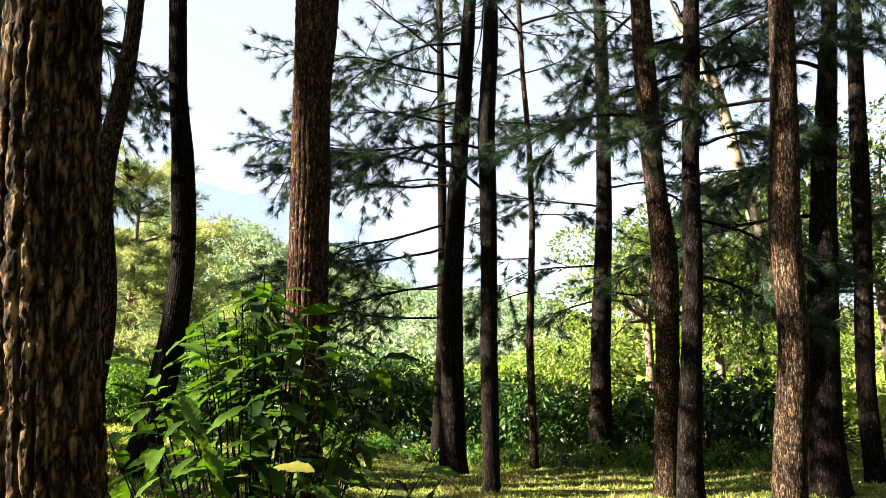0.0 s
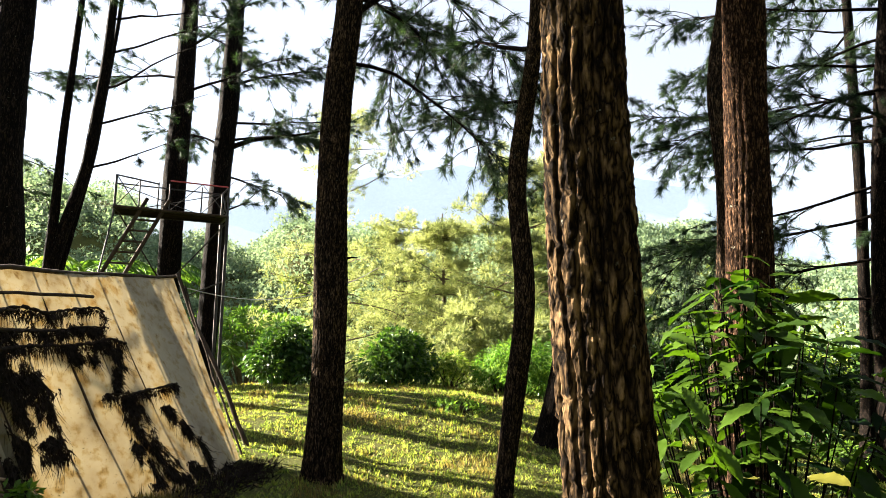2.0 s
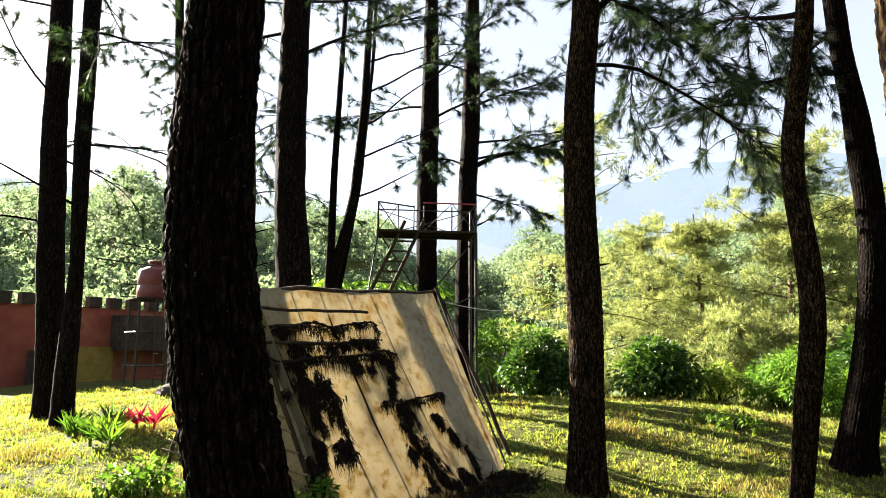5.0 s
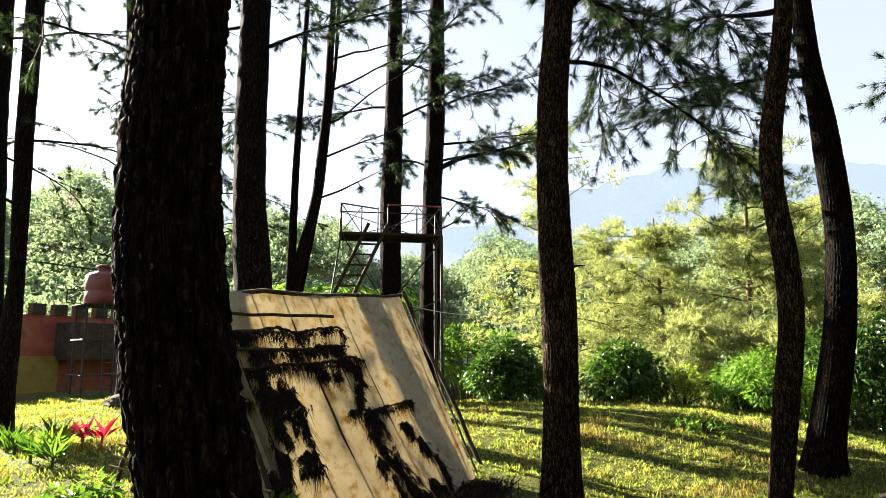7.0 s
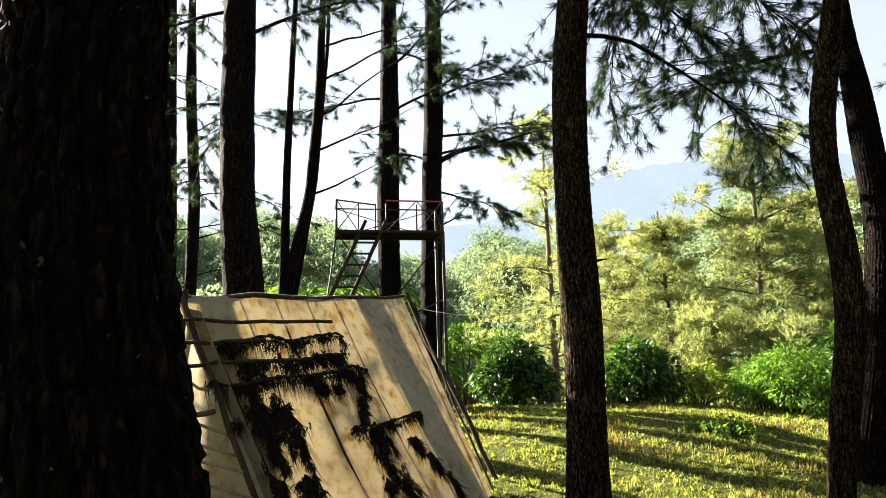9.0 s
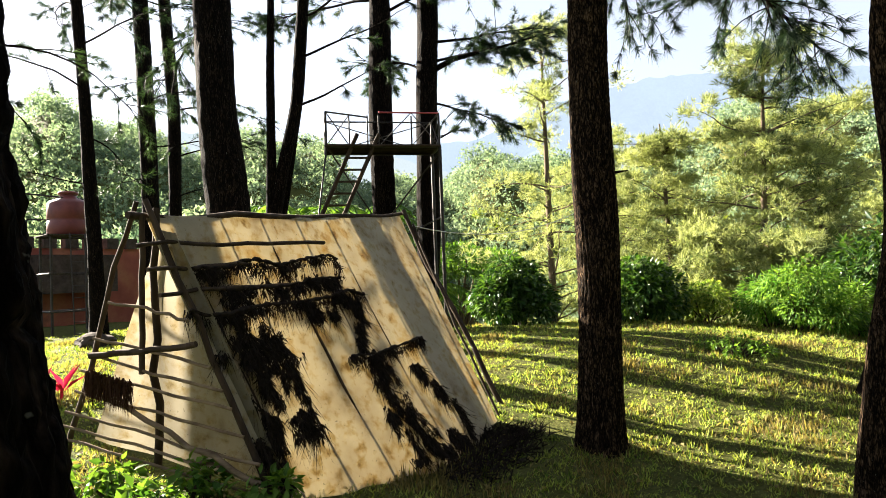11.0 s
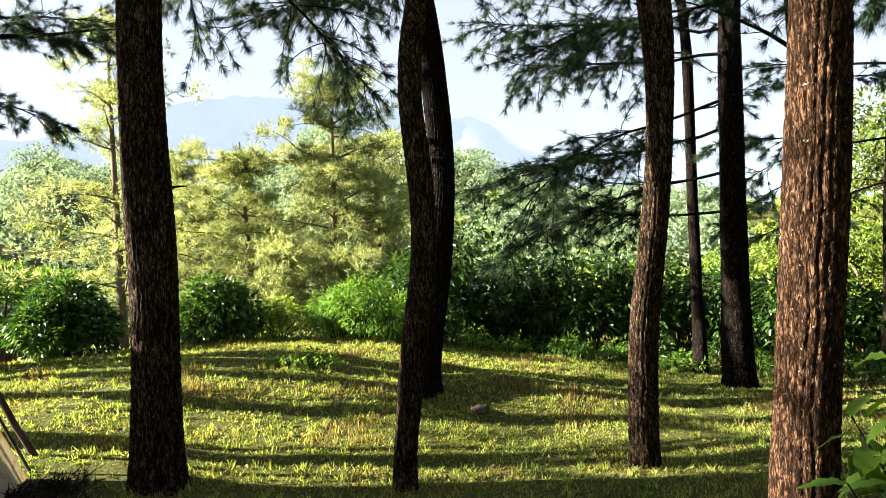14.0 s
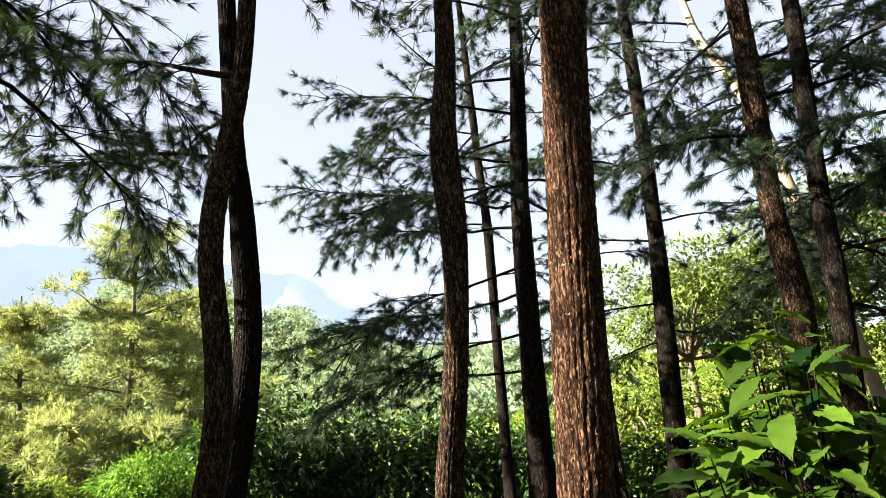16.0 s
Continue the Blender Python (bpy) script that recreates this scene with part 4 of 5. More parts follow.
lad0, lad1 = PC[0].lerp(PC[1], 0.27) + Vector((0, 0, 0.2)), PC[0].lerp(PC[1], 0.46) + Vector((0, 0, 0.2))
off = Vector((-1.0, -1.2, -3.35))
ladder = thing("ladder", tuple(lad0 + off), "steep dark timber ladder up to the lookout platform", "ladder")
bar(lad0, lad0 + off, 0.035, ladder, "stringer", wood_dark)
bar(lad1, lad1 + off, 0.035, ladder, "stringer", wood_dark)
for k in range(16):
    t = 0.06 + k * 0.058
    bar(lad0 + off * t, lad1 + off * t, 0.02, ladder, "rung", wood_dark)

# ---- painted wall with battlements, water tank ----
def paint_wall():
    m, nt, p = node_mat("weathered_red_paint")
    n, _ = noise_tex(nt, 0.9, 6)
    col = ramp(nt, n, [(0.3, (0.15, 0.028, 0.02)), (0.5, (0.22, 0.055, 0.035)), (0.62, (0.27, 0.1, 0.05)), (0.75, (0.07, 0.022, 0.018))])
    nt.links.new(col, p.inputs["Base Color"])
    p.inputs["Roughness"].default_value = 0.85
    f, _ = noise_tex(nt, 30, 4)
    bump(nt, p, f, 0.5, 0.01)
    return m


wall_mat = paint_wall()
yellow_paint = plain("yellow_paint", (0.18, 0.135, 0.03), (0.27, 0.21, 0.06), 4, 0.85)
dark_stone = plain("dark_stone", (0.02, 0.016, 0.014), (0.07, 0.055, 0.045), 5, 0.9)
W0, W1 = Vector((-20.6, 1.6, 0.0)), Vector((-22.6, 9.0, 0.0))
wd = (W1 - W0).normalized()
wa = math.atan2(wd.y, wd.x)
castle = thing("castle_wall", (-22.4, 5.2, 0.5), "red painted garden building with battlements like a small castle", "building")
gw = Geo()
mid = (W0 + W1) / 2 + Vector((-1.6, -0.5, 1.55))
gw.box(Matrix.Translation(mid) @ Matrix.Rotation(wa, 4, "Z"), (W1 - W0).length, 3.2, 2.3)
part("wall", gw, wall_mat, castle, smooth=False)
for k in range(13):
    p = W0 + wd * (0.3 + k * 0.58) + Vector((-0.12, 0, 2.85))
    g = Geo()
    g.box(Matrix.Translation(p) @ Matrix.Rotation(wa, 4, "Z"), 0.34, 0.26, 0.3)
    part("merlon", g, dark_stone, castle, smooth=False)
g = Geo()
g.box(Matrix.Translation(W0 + wd * 2.6 + Vector((0.02, 0, 1.05))) @ Matrix.Rotation(wa, 4, "Z"), 1.3, 0.06, 1.1)
part("painted_panel", g, yellow_paint, castle, "dull yellow painted panel", smooth=False)
g = Geo()
g.box(Matrix.Translation(W0 + wd * 1.4 + Vector((0.1, 0, 1.0))) @ Matrix.Rotation(wa, 4, "Z"), 0.7, 0.3, 1.0)
part("doorway", g, dark_stone, castle, "dark doorway", smooth=False)
g = Geo()
g.box(Matrix.Translation(W0 + wd * 4.3 + Vector((0.3, 0, 2.0))) @ Matrix.Rotation(wa, 4, "Z"), 2.1, 0.7, 1.0)
part("balcony", g, dark_stone, castle, "dark projecting bay", smooth=False)

tank_mat = plain("tank_red", (0.1, 0.016, 0.014), (0.17, 0.034, 0.026), 5, 0.5)
TK = Vector((-17.9, 4.8, 2.78))
stand = thing("water_tank_stand", (TK.x, TK.y, gz(TK.x, TK.y)), "thin iron stand with a ladder under a water tank", "tank stand")
tank = thing("water_tank", tuple(TK), "round dull-red plastic water tank on an iron stand", "water tank")
g = Geo()
prof = [(0.0, 0.40), (0.02, 0.42), (0.3, 0.42), (0.32, 0.40), (0.36, 0.42), (0.68, 0.42), (0.74, 0.36), (0.8, 0.2), (0.84, 0.16), (0.9, 0.16)]
g.tube([TK + Vector((0, 0, z)) for z, r in prof], [r for z, r in prof], 28)
body = part("body", g, tank_mat, tank)
g = Geo()
g.tube([TK + Vector((0, 0, z)) for z in (0.885, 0.9, 0.94, 0.955)], [0.19, 0.2, 0.2, 0.15], 20)
part("lid", g, tank_mat, body)
for dx, dy in ((-0.45, -0.45), (0.45, -0.45), (0.45, 0.45), (-0.45, 0.45)):
    p = TK + Vector((dx, dy, -0.03))
    bar(p, (p.x * 1.0, p.y, gz(p.x, p.y)), 0.03, stand, "leg")
for z in (0.0, -0.8, -1.6):
    for a, b in (((-0.5, -0.5), (0.5, -0.5)), ((0.5, -0.5), (0.5, 0.5)), ((0.5, 0.5), (-0.5, 0.5)), ((-0.5, 0.5), (-0.5, -0.5))):
        bar(TK + Vector((*a, z - 0.03)), TK + Vector((*b, z - 0.03)), 0.02, stand, "beam")
g = Geo()
g.box(Matrix.Translation(TK + Vector((0, 0, -0.015))), 1.1, 1.1, 0.02)
part("deck", g, iron, stand, smooth=False)
for z in (0.0, 0.3):
    bar(TK + Vector((0.3, -0.85, z)), TK + Vector((0.3, -0.45, z)), 0.015, stand, "side_rail")
bar(TK + Vector((0.3, -0.85, 0)), TK + Vector((0.3, -0.85, 0.3)), 0.015, stand, "side_rail")
bar(TK + Vector((0.6, -1.5, 0.83)), TK + Vector((-0.1, 0.5, 0.80)), 0.02, stand, "pipe")
for s in (-0.14, 0.14):
    bar(TK + Vector((0.65, s, 0)), TK + Vector((0.9, s, -2.3)), 0.014, stand, "stringer")
for k in range(9):
    bar(TK + Vector((0.67 + 0.027 * k, -0.14, -0.1 - 0.25 * k)), TK + Vector((0.67 + 0.027 * k, 0.14, -0.1 - 0.25 * k)), 0.01, stand, "rung")

# wire from the shelter to the pines
g = Geo()
ws, we = RR + Vector((0.1, 0.1, -0.12)), Vector((-7.6, 10.0, 2.9))
g.tube([ws.lerp(we, t / 14) + Vector((0, 0, -0.35 * 4 * (t / 14) * (1 - t / 14))) for t in range(15)], [0.006] * 15, 5)
tagged(part("clothes_line", g, plain("line_white", (0.5, 0.5, 0.48), (0.65, 0.65, 0.6)), None), "thin pale line sagging from the shelter to the trees", "line")


# ---- bushes, hedge, far trees ----
def clump_points(c, rad, n, seed=None, flat=0.8):
    d = unit(rng.normal(0, 1, (n, 3)))
    r = rng.uniform(0.55, 1.0, (n, 1)) ** 0.5
    p = np.array(c) + d * r * np.array([rad, rad, rad * flat])
    return p, d


def bush(x, y, wide, tall, mat, label, category="bush", n=1500, ll=0.14, lw=0.06, group="", name="bush", base=None, lumps=9, foot=0.2):
    """A leafy bush of overlapping lumps; foot: where its lowest lumps sit, as a share of its height."""
    z = gz(x, y) if base is None else base
    t = thing(name, (x, y, z), label, category, group)
    g = Geo()
    for k in range(lumps):
        w = Geo()
        a = 2.4 * k + random.uniform(-0.3, 0.3)
        up = (k + 0.5) / lumps
        rr = wide / 2 * (0.72 - 0.55 * up ** 1.5) * random.uniform(0.75, 1.1)
        zz = z + tall * (foot + (0.78 - foot) * up) * random.uniform(0.92, 1.06)
        c = (x + rr * math.cos(a), y + rr * math.sin(a), zz)
        rad = min(wide * 0.75, tall) * random.uniform(0.24, 0.36)
        p, d = clump_points(c, rad, n // lumps)
        d = d + rng.normal(0, 0.42, d.shape)
        d[:, 2] -= 0.4
        keep = p[:, 2] > z + 0.03
        leaves(g, p[keep], d[keep], ll, lw)
        w.tube([(x + 0.1 * math.cos(a), y + 0.1 * math.sin(a), z - 0.05), (x + rr * 0.5 * math.cos(a), y + rr * 0.5 * math.sin(a), z + (zz - z) * 0.5), c], [0.02, 0.014, 0.006], 5)
        part("stem", w, wood_dark, t)
    part("foliage", g, mat, t)
    return t


random.seed(11)
bx = lambda az, d: polar(az, d)
bush(*bx(41, 12.2), 1.55, 1.3, leaf_coffee, "round glossy dark green coffee bush at the lawn edge", n=5200, group="bushes at the lawn edge", lumps=16)
bush(*bx(30.1, 12.0), 1.6, 1.12, leaf_coffee, "low glossy dark green coffee bush at the lawn edge", n=4600, group="bushes at the lawn edge", lumps=16)
bush(*bx(18.5, 11.6), 1.5, 1.2, leaf_bright, "bright green feathery bush at the lawn edge", n=3800, ll=0.1, lw=0.03)
bush(*bx(20.5, 12.0), 1.2, 1.0, leaf_bright, "bright green feathery bush at the lawn edge", n=2400, ll=0.1, lw=0.03)
bush(*bx(25.5, 12.3), 1.3, 0.8, leaf_yellow, "yellow-green weedy scrub at the lawn edge", n=2000, ll=0.1, lw=0.03)
bush(*bx(15.5, 12.3), 1.5, 0.9, leaf_bright, "fresh green grassy scrub at the lawn edge", n=1800, ll=0.16, lw=0.02)
bush(*bx(23.5, 9.2), 1.5, 0.24, leaf_mid, "low weed clump on the lawn", "weed", n=500, ll=0.08, lw=0.03)
for az, d, wd_, tl in ((13, 13.4, 2.4, 2.3), (8.5, 13.8, 2.2, 2.1), (4, 13.9, 2.4, 2.1), (-1, 14.2, 2.4, 2.1), (-6, 14.4, 2.4, 2.2), (-11, 14.6, 2.4, 2.0), (-16, 14.2, 2.4, 1.6), (-21, 14.2, 2.2, 1.4), (-26, 14.2, 2.2, 1.4), (-31, 14.0, 2.2, 1.5), (-36, 13.6, 2.4, 1.7)):
    x, y = bx(az, d)
    bush(x, y, wd_ * random.uniform(0.85, 1.15), tl * random.uniform(0.72, 1.12), leaf_dark, "dense dark green hedge bush below the pines", "hedge", 2600, 0.17, 0.07, "hedge bushes", "hedge_bush", None, 13)


for az, d, tl in ((12, 12.9, 2.5), (9.5, 13.2, 2.9), (6.5, 13.2, 2.6), (1.5, 13.6, 2.6), (-3.5, 13.8, 2.5)):
    x, y = bx(az, d)
    bush(x, y, 1.7, tl, leaf_dark, "tall sparse dark-leaved shrub in the hedge", "shrub", 520, 0.2, 0.08, "tall hedge shrubs", "hedge_shrub")


for k in range(34):
    az = 15.5 - 1.55 * k
    x, y = bx(az + random.uniform(-0.6, 0.6), random.uniform(11.6, 13.0))
    bush(x, y, random.uniform(0.7, 1.3), random.uniform(0.22, 0.6), (leaf_mid, leaf_bright, leaf_dark)[k % 3], "ragged low weeds along the foot of the hedge", "weed", 320, 0.11, 0.03, "weeds along the hedge", "weed", None, 6, 0.1)


def puff(green, c, rad, n):
    """One clump of a needled bough: short fans of needles round a twig end."""
    d = unit(rng.normal(0, 1, (n, 3)) + [0, 0, 0.35])
    p = np.array(c) + d * rng.uniform(0.25, 1.0, (n, 1)) * np.array([rad, rad, rad * 0.55])
    needles(green, p, d + [0, 0, 0.35], 7, 0.18, 0.024, 0.6, 0.0, 0.15)


def soft_pine(az, d, top, spread, mat, label, base_z=None, tiers=10, n=7, group="sunlit pines in the valley", seed=0, fine=24):
    random.seed(300 + seed)
    x, y = polar(az, d)
    z = gz(x, y) if base_z is None else base_z
    t = thing("valley_pine", (x, y, z), label, "pine tree", group)
    w, g = Geo(), Geo()
    lean = random.uniform(-0.4, 0.4)
    w.tube([(x + lean * k / 8, y, z - 0.2 + (top - z) * k / 8) for k in range(9)], [0.16 * (1 - 0.85 * k / 8) for k in range(9)], 8)
    for i in range(tiers):
        f = (i + random.random() * 0.8) / tiers
        zz = z + (top - z) * (0.16 + 0.82 * f)
        reach = spread * (1.1 - 0.8 * f ** 1.4)
        for k in range(n):
            L = reach * random.choice((0.45, 0.75, 0.95, 1.1, 1.3)) * random.uniform(0.85, 1.1)
            pts = branch_path((x + lean * (zz - z) / (top - z), y, zz + random.gauss(0, 0.25)), 360 * k / n + 50 * i + random.uniform(-25, 25), L, random.uniform(0.0, 0.6), random.uniform(0.0, 0.5), 7, 0.1)
            w.tube(pts, [0.03 - 0.0035 * q for q in range(len(pts))], 5, False)
            for q in range(2, len(pts)):
                if random.random() < 0.82:
                    off = Vector((random.gauss(0, 0.28), random.gauss(0, 0.28), random.gauss(0.06, 0.14)))
                    puff(g, pts[q] + off, random.uniform(0.22, 0.5) * min(1.0, 0.5 + L / 4), fine)
    part("trunk", w, bark_far, t)
    part("foliage", g, mat, t)


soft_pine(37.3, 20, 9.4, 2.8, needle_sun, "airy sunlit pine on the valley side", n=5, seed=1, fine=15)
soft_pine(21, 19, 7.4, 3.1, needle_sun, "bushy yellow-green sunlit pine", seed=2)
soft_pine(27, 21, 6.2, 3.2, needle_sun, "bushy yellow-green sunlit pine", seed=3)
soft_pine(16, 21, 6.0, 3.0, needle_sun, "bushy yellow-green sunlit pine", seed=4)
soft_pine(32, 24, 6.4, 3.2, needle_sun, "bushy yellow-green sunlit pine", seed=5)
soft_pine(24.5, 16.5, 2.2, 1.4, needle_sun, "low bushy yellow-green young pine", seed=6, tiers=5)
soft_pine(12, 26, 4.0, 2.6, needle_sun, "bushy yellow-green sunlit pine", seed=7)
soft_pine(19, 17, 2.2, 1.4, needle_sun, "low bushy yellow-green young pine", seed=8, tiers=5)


def broad_tree(az, d, top, spread, mat, label, n=2600, ll=0.3, lw=0.14, flat=0.5, eye=(-1.94, 1.0), lumps=12, seed=0):
    random.seed(500 + seed)
    x, y = polar(az, d, eye)
    z = gz(x, y)
    t = thing("broadleaf_tree", (x, y, z), label, "tree", "trees in the valley")
    w, g = Geo(), Geo()
    fork = Vector((x, y, z + (top - z) * 0.45))
    w.tube([(x, y, z - 0.2), fork], [0.14, 0.1], 8)
    for k in range(lumps):
        a = 2.4 * k
        rr = spread * math.sqrt((k + 0.5) / lumps)
        c = Vector((x + rr * math.cos(a), y + rr * math.sin(a), top - spread * flat * (0.25 + 0.5 * (rr / spread) ** 2 + random.uniform(0, 0.75 * flat))))
        w.tube([fork, fork.lerp(c, 0.5) + Vector((0, 0, 0.2)), c], [0.06, 0.04, 0.012], 5)
        p, dd = clump_points(c, spread * random.uniform(0.3, 0.42), n // lumps, flat=0.6)
        leaves(g, p, dd + rng.normal(0, 0.6, dd.shape), ll, lw)
    part("trunk", w, bark_far, t)
    part("crown", g, mat, t)


broad_tree(45.4, 21, 2.6, 1.7, leaf_mid, "flat-topped bright green tree on the valley side", 3200, 0.16, 0.06, seed=1)
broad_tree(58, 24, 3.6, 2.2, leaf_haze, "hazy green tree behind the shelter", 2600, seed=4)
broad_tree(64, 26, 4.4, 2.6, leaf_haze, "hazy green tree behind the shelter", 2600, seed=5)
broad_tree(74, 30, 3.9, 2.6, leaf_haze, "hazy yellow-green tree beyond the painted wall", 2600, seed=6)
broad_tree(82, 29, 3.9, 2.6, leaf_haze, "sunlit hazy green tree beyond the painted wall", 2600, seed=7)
for k, (az, d, top, sp, mt) in enumerate(((-20, 20, 3.4, 2.4, leaf_yellow), (-25, 18, 6.0, 2.6, leaf_wood), (-30, 19, 6.6, 2.8, leaf_wood), (-36, 18, 7.0, 3.0, leaf_wood), (-42, 17, 7.2, 3.0, leaf_wood), (-30, 24, 4.6, 2.8, leaf_yellow), (-13, 26, 2.4, 2.2, leaf_yellow))):
    broad_tree(az, d, top, sp, mt, "sunlit leafy tree behind the hedge", 9000, 0.16, 0.07, 1.1, seed=8 + k, lumps=22)


def palm(az, d, top, seed):
    random.seed(700 + seed)
    x, y = polar(az, d)
    z = gz(x, y)
    t = thing("coconut_palm", (x, y, z), "hazy coconut palm with arching fronds", "palm", "palms below the platform")
    w = Geo()
    w.tube([(x, y, z - 0.2), (x + 0.2, y, (z + top) / 2), (x, y, top)], [0.12, 0.1, 0.09], 8)
    part("trunk", w, bark_far, t)
    for k in range(13):
        g = Geo()
        pts = branch_path((x, y, top), 360 * k / 13 + random.uniform(-10, 10), 2.0, random.uniform(0.2, 1.4), 1.6, 10, 0.02)
        g.tube(pts, [0.02] * len(pts), 4)
        P, D = [], []
        for a, b in zip(pts[1:], pts[2:]):
            ax = (b - a).normalized()
            s = ax.cross(Vector((0, 0, 1))).normalized()
            for q in range(4):
                for sg in (-1, 1):
                    P.append(a.lerp(b, q / 4))
                    D.append(ax * 0.5 + s * sg - Vector((0, 0, 0.4)))
        leaves(g, [tuple(p) for p in P], [tuple(p) for p in D], 0.55, 0.05)
        part("frond", g, leaf_mid, t)


palm(59.5, 19, 3.2, 1)
palm(54, 21, 3.4, 2)
palm(48, 20, 1.2, 3)


# ---- far woods, field and mountains ----
def specks(geo, pts, size):
    """Loose far-off foliage: one small leaf-shaped triangle a point."""
    n = len(pts)
    a = unit(rng.normal(0, 1, (n, 3)))
    b = unit(np.cross(a, rng.normal(0, 1, (n, 3))))
    k = size * rng.uniform(0.5, 1.3, (n, 1))
    geo.add(np.stack([pts - b * k * 0.32, pts + b * k * 0.32, pts + a * k], 1).reshape(-1, 3), np.arange(n * 3).reshape(-1, 3))


def far_woods():
    g = Geo()
    for _ in range(2700):
        az, d = rng.uniform(-12, 105), 45 + 105 * rng.random() ** 0.8
        x, y = polar(az, d)
        r = rng.uniform(1.0, 2.6)
        p, dd = clump_points((x, y, gz(x, y) + r * 0.9), r, 130, flat=0.8)
        specks(g, p, 0.5)
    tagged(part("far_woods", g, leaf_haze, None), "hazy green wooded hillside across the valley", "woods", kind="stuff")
    g = Geo()
    for _ in range(1500):
        az, d = rng.uniform(-48, 46), 18 + 75 * rng.random() ** 1.5
        x, y = polar(az, d)
        r = rng.uniform(0.3, 1.15)
        p, dd = clump_points((x, y, gz(x, y) + r * 0.6), r, 180, flat=0.8)
        specks(g, p, 0.22 + 0.003 * d)
    tagged(part("valley_scrub", g, leaf_yellow, None), "sunlit yellow-green scrub filling the valley", "scrub", kind="stuff")


far_woods()


def unseen_wood():
    """An unseen pine wood added behind the path, closing that side and blocking sky light."""
    random.seed(77)
    w, g = Geo(), Geo()
    P, D = [], []
    for k in range(74):
        az, d = -50 - 125 * random.random(), random.uniform(11, 20)
        x, y = polar(az, d, (-1.0, 0.5))
        z = gz(x, y)
        top = random.uniform(11, 15)
        w.tube([(x, y, z - 0.2), (x + random.gauss(0, 0.2), y, z + top * 0.5), (x, y, z + top)], [0.2, 0.16, 0.05], 8)
        for j in range(9):
            c = (x + random.gauss(0, 0.9), y + random.gauss(0, 0.9), z + random.uniform(0.6, top))
            p, dd = clump_points(c, random.uniform(0.9, 1.5), 34, flat=0.7)
            P.append(p)
            D.append(dd + rng.normal(0, 0.5, dd.shape))
    leaves(g, np.vstack(P), np.vstack(D), 0.7, 0.3)
    t = thing("sky_blocking_wood", (8, -3, gz(8, -3)), "unseen dense pine wood added behind the path to block sky light", "woods", kind="stuff")
    part("trunks", w, bark_shaded, t)
    part("foliage", g, needle_shaded, t)


unseen_wood()


def mountain(name, dist, crest, color, glow, seed):
    """A ridge with haze put into its colour and glow; crest holds (degrees left of +y, degrees up)."""
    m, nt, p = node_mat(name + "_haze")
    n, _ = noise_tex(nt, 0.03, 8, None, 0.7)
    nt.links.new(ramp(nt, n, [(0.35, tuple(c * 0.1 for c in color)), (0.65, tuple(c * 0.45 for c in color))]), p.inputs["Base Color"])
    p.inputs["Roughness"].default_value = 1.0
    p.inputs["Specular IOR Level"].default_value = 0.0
    # A faint blue glow stands in for the haze before the ridge.
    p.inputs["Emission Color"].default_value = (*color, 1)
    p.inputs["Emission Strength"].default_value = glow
    g = Geo()
    nu, nv = 260, 14
    V = []
    azs, els = [c[0] for c in crest], [c[1] for c in crest]
    for i in range(nu + 1):
        az = azs[0] + (azs[-1] - azs[0]) * i / nu
        el = float(np.interp(az, azs, els)) + 0.7 * noise.noise(Vector((az * 0.2, seed, 3))) + 0.3 * noise.noise(Vector((az * 0.9, seed, 5)))
        h = 1.6 + dist * 1.35 * math.tan(radians(el))
        for j in range(nv + 1):
            spur = 0.09 * noise.noise(Vector((az * 0.22, j * 0.35, seed)))
            x, y = polar(az, dist + (1 - (1 - j / nv) ** 2) * dist * 0.35 + dist * spur * math.sin(math.pi * j / nv))
            V.append((x, y, -20 + (h + 20) * (j / nv) ** 0.8))
    w = nv + 1
    F = [t for i in range(nu) for j in range(nv) for t in ((i * w + j, i * w + j + w, i * w + j + w + 1), (i * w + j, i * w + j + w + 1, i * w + j + 1))]
    g.add(V, F)
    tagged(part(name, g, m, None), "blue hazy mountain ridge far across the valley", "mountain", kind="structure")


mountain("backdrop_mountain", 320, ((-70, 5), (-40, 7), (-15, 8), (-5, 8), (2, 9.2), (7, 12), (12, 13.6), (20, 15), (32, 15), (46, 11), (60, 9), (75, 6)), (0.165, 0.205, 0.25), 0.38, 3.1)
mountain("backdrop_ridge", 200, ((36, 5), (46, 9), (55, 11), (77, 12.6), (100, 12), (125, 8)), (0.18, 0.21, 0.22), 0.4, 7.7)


# ---- large-leaved shrub ----
def big_leaf(seed, L=0.2, W=0.064):
    """A long pointed leaf with a wavy margin, sunken veins and a drooping tip, along +y from the origin."""
    random.seed(seed)
    g = Geo()
    nu, nv = 16, 4
    V = []
    bend, cup, wave = random.uniform(0.15, 0.55), random.uniform(0.1, 0.35), random.uniform(0.002, 0.004)
    for i in range(nu + 1):
        t = i / nu
        w = W / 2 * (math.sin(math.pi * t ** 0.95) ** 0.85) + 0.002 * (t < 0.99)
        for j in range(nv + 1):
            s = j / nv * 2 - 1
            vein = 0.0022 * (1 if (i + abs(j - 2)) % 2 else -1) * (1 - abs(s) * 0.3)
            V.append((s * w * (1 + 0.03 * math.sin(t * 26 + s)), t * L * (1 - 0.2 * bend * t), cup * abs(s) * w - bend * L * t * t * 0.7 + vein + wave * math.sin(t * 19 + s * 3) * abs(s)))
    F = []
    for i in range(nu):
        for j in range(nv):
            a = i * (nv + 1) + j
            F += [(a, a + 1, a + nv + 2), (a, a + nv + 2, a + nv + 1)]
    g.add(V, F)
    return g.mesh("leaf")


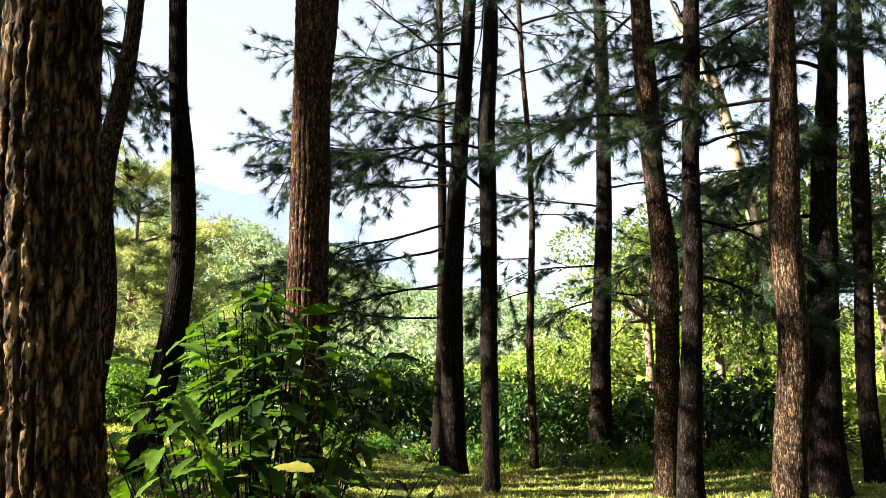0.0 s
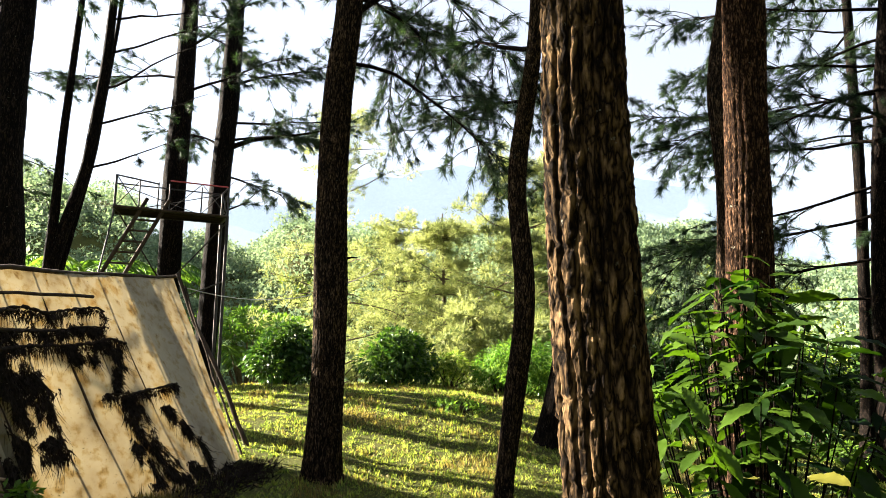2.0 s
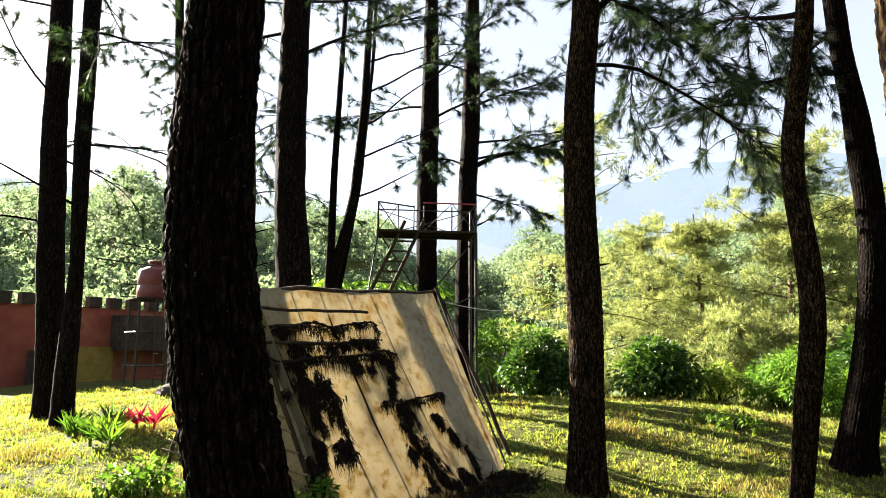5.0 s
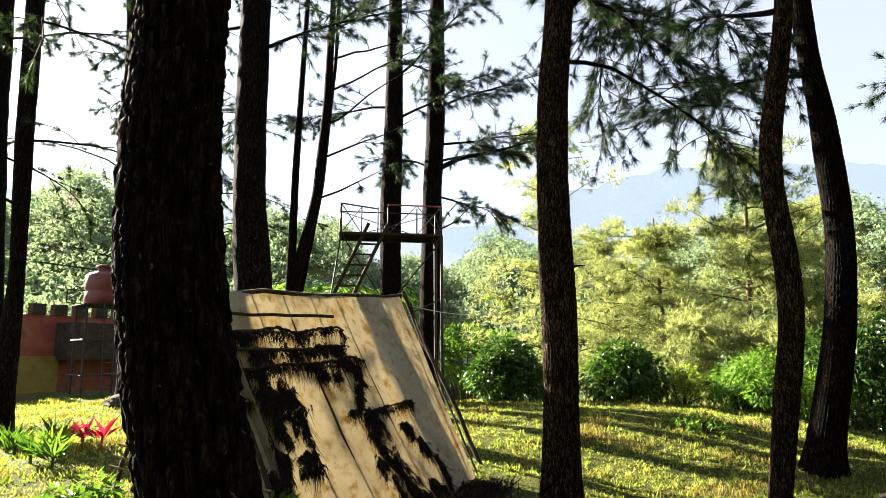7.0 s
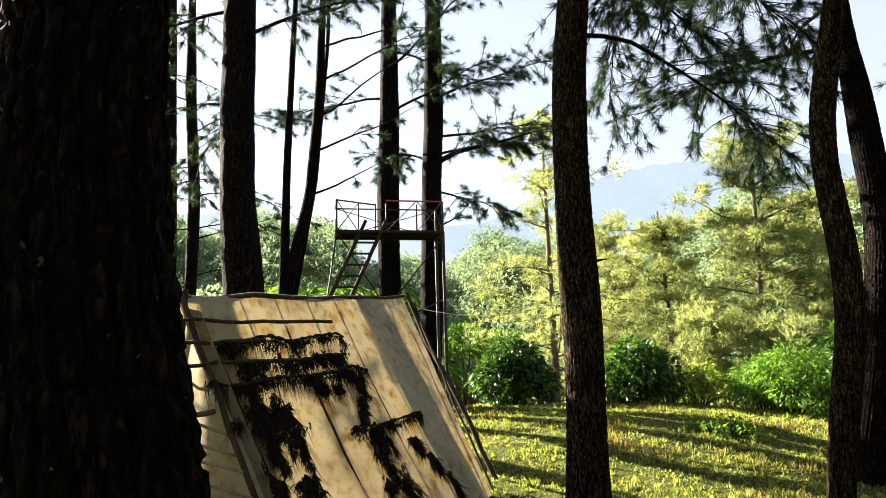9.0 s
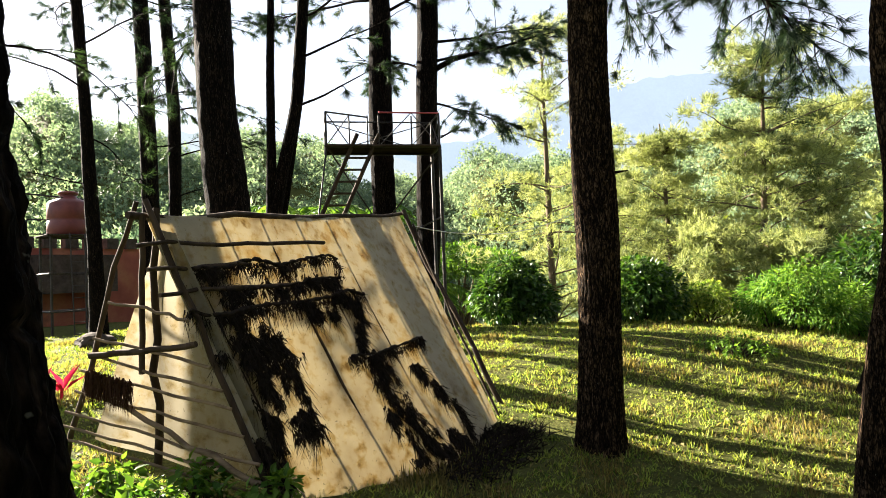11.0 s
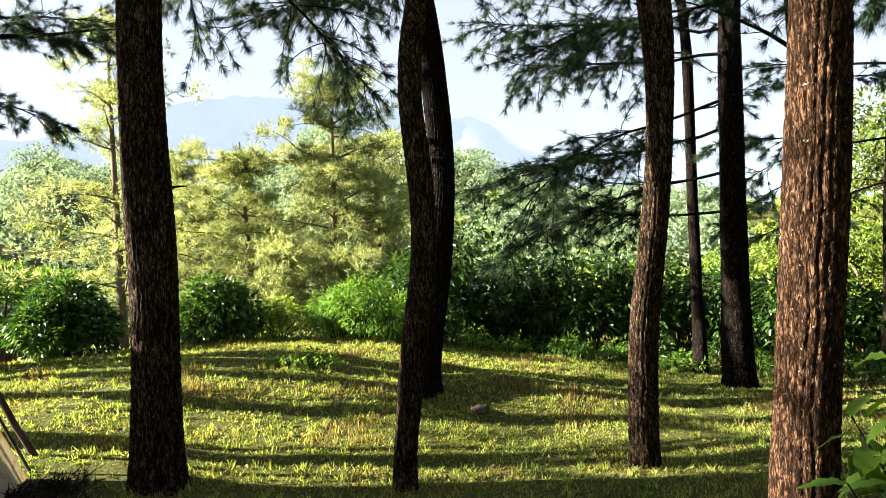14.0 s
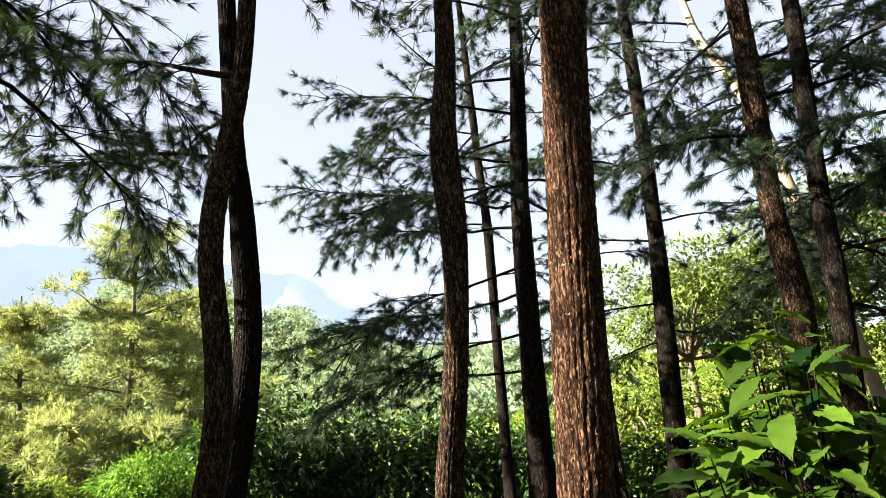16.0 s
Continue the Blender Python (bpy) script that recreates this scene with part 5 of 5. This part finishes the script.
shrub_mat = leaf_mat("shrub_leaf", (0.003, 0.012, 0.002), (0.05, 0.095, 0.009), 0.4, 0.45, (0.9, 1.0, 0.3))
shrub_old = leaf_mat("shrub_leaf_old", (0.07, 0.08, 0.03), (0.16, 0.15, 0.06), 0.3, 0.5)


def shrub(cx, cy, tall, wide, whorls, label):
    """Thin arching stems that end in whorls of large drooping leaves."""
    random.seed(41)
    z = gz(cx, cy)
    t = thing("large_leaved_shrub", (cx, cy, z), label, "shrub")
    meshes = []
    for k in range(7):
        me = big_leaf(60 + k)
        me.materials.append(shrub_mat if k < 6 else shrub_old)
        meshes.append(me)
    rest, count = Geo(), 0
    for k in range(whorls):
        a = 2.39996 * k
        lift = (k + 0.5) / whorls
        swell = math.sin(math.pi * min(0.16 + 0.84 * lift, 1.0)) ** 0.6
        out = wide / 2 * swell * (random.random() ** 0.45) * random.uniform(0.8, 1.15)
        h = tall * (0.12 + 0.88 * lift) * random.uniform(0.94, 1.03)
        p0 = Vector((cx + 0.06 * math.cos(a * 3), cy + 0.06 * math.sin(a * 3), z - 0.05))
        p2 = Vector((cx + out * math.cos(a), cy + out * math.sin(a), z + h))
        p1 = p0.lerp(p2, 0.45) + Vector((0, 0, h * 0.12))
        pts = [p0 * (1 - q) ** 2 + p1 * 2 * q * (1 - q) + p2 * q * q for q in [i / 8 for i in range(9)]]
        g = Geo()
        g.tube(pts, [0.008 - 0.006 * i / 8 for i in range(9)], 5)
        part("stem", g, bark_shaded, t)
        twist = random.uniform(0, 6.28)
        for m_ in range(random.randint(6, 10)):
            b = twist + 2.2 * m_
            back = 0.045 * m_
            p = pts[-1] - (pts[-1] - pts[-2]).normalized() * back
            d = Vector((math.cos(b) + 0.55 * math.cos(a), math.sin(b) + 0.55 * math.sin(a), random.gauss(-0.15, 0.4))).normalized()
            right = d.cross(Vector((random.gauss(0, 0.25), random.gauss(0, 0.25), 1))).normalized()
            sc = random.uniform(0.5, 1.0) * (0.75 if m_ > 6 else 1.0)
            me = meshes[6] if random.random() < 0.1 else meshes[count % 6]
            mm = Matrix.Translation(p - Vector((cx, cy, z))) @ Matrix((right, d, right.cross(d))).transposed().to_4x4() @ Matrix.Diagonal((sc, sc, sc, 1))
            if count % 3 == 0 and count < 900:
                ob = new("leaf", me)
                ob.parent = t
                ob.matrix_basis = mm
            else:
                w = np.empty(len(me.vertices) * 3)
                me.vertices.foreach_get("co", w)
                f = np.empty(len(me.polygons) * 3, dtype=np.int32)
                me.loops.foreach_get("vertex_index", f)
                tm = Matrix.Translation((cx, cy, z)) @ mm
                rest.add(w.reshape(-1, 3) @ np.array(tm.to_3x3()).T + np.array(tm.translation), f.reshape(-1, 3))
            count += 1
    tagged(part("inner_foliage", rest, shrub_mat, t), kind="stuff")


shrub(-0.70, 2.74, 1.92, 1.5, 150, "coffee-like shrub with large veined green leaves")


# ---- red cordyline, weeds, rocks ----
def rosette(x, y, mat, label, name, n, L, W, category):
    z = gz(x, y)
    t = thing(name, (x, y, z), label, category)
    g = Geo()
    a = rng.uniform(0, 2 * math.pi, n)
    d = np.stack([np.cos(a), np.sin(a), rng.uniform(0.5, 2.2, n)], -1)
    p = np.tile([x, y, z + 0.08], (n, 1)) + rng.normal(0, 0.03, (n, 3)) * [1, 1, 0]
    leaves(g, p, d, L, W)
    g.tube([(x, y, z - 0.03), (x, y, z + 0.12)], [0.02, 0.015], 6)
    part("leaves", g, mat, t)


RP = polar(75.3, 9.6, (-0.52, -0.04))
for k in range(3):
    rosette(RP[0] + 0.35 * k - 0.5, RP[1] + 0.12 * k, red_leaf, "low cordyline with crimson leaves in the grass", "cordyline", 11, 0.3, 0.06, "plant")
for k in range(7):
    x, y = RP[0] + rng.uniform(-0.8, 1.2), RP[1] + rng.uniform(-0.6, 0.3)
    rosette(x, y, leaf_mid, "strappy green weed in the grass", "weed", 24, 0.35, 0.03, "weed")
for x, y in ((-6.2, 2.6), (-6.6, 2.2), (-5.8, 2.9), (-7.1, 1.9), (-6.0, 2.2), (-6.9, 1.6)):
    bush(x, y, 0.5, 0.3, leaf_mid, "low leafy weed at the foot of the shelter", "weed", 200, 0.1, 0.045, "weeds by the shelter", "weed", None, 5)


def rock(x, y, r, label):
    bm = bmesh.new()
    bmesh.ops.create_icosphere(bm, subdivisions=3, radius=r)
    for v in bm.verts:
        v.co *= 1 + 0.3 * noise.noise(v.co * (1.6 / r)) + 0.08 * noise.noise(v.co * (6 / r))
        v.co.z *= 0.6
    me = bpy.data.meshes.new("rock")
    bm.to_mesh(me)
    bm.free()
    me.materials.append(dark_stone)
    ob = new("rock", me)
    ob.location = (x, y, gz(x, y) + r * 0.2)
    tagged(ob, label, "rock")


rock(*polar(72.6, 14.5, (-0.52, -0.04)), 0.3, "dark mossy rock on the lawn")
rock(-3.05, 8.55, 0.11, "small stone at the foot of a pine")


# ---- grass ----
def lawn():
    g = Geo()
    n = 520000
    az = rng.uniform(-46, 100, n)
    d = 2.2 + 13.5 * rng.random(n) ** 0.8
    x, y = -1.6 - d * np.sin(np.radians(az)), 0.9 + d * np.cos(np.radians(az))
    inside = ~((x > -7.9) & (x < -6.1) & (y > 2.6) & (y < 5.7))
    x, y = x[inside], y[inside]
    n = len(x)
    z = height(x, y)
    patch = np.array([noise.noise(Vector((a * 1.3, b * 1.3, 0))) + 0.5 * noise.noise(Vector((a * 4.1, b * 4.1, 5))) for a, b in zip(x, y)])
    tuft = np.array([noise.noise(Vector((a * 9.0, b * 9.0, 2))) for a, b in zip(x, y)])
    h = np.maximum(0.032 + 0.04 * patch + 0.06 * tuft, 0.008) * rng.uniform(0.5, 1.5, n)
    a = rng.uniform(0, 2 * math.pi, n)
    wv = np.stack([np.cos(a), np.sin(a), np.zeros(n)], -1) * (0.0035 + 0.0006 * d[inside])[:, None]
    base = np.stack([x, y, z - 0.008], -1)
    tip = base + np.stack([rng.normal(0, 0.025, n), rng.normal(0, 0.025, n), h], -1)
    dry = (patch + rng.normal(0, 0.25, n)) > 0.28
    d = Geo()
    k = int(dry.sum())
    d.add((np.stack([base - wv, base + wv, tip], 1)[dry] * np.array([1, 1, 1])).reshape(-1, 3), np.arange(k * 3).reshape(-1, 3))
    tagged(part("dry_grass", d, leaf_dry, None), "straw-coloured dry grass among the lawn", "grass", kind="stuff")
    g = Geo()
    g.add(np.stack([base - wv, base + wv, tip], 1)[~dry].reshape(-1, 3), np.arange((n - k) * 3).reshape(-1, 3))
    tagged(part("lawn_grass", g, grass_mat, None), "short rough yellow-green lawn grass", "grass", kind="stuff")


lawn()


def litter():
    """Fallen dead leaves and twigs scattered under the trees."""
    g = Geo()
    n = 2600
    az, d = rng.uniform(-46, 95, n), 2.6 + 10 * rng.random(n)
    x, y = -1.6 - d * np.sin(np.radians(az)), 0.9 + d * np.cos(np.radians(az))
    a = rng.uniform(0, 6.28, n)
    leaves(g, np.stack([x, y, height(x, y) + 0.03], -1), np.stack([np.cos(a), np.sin(a), rng.normal(0, 0.25, n)], -1), 0.07, 0.035)
    tagged(part("leaf_litter", g, leaf_dry, None), "scattered brown fallen leaves on the lawn", "leaf litter", kind="stuff")


litter()
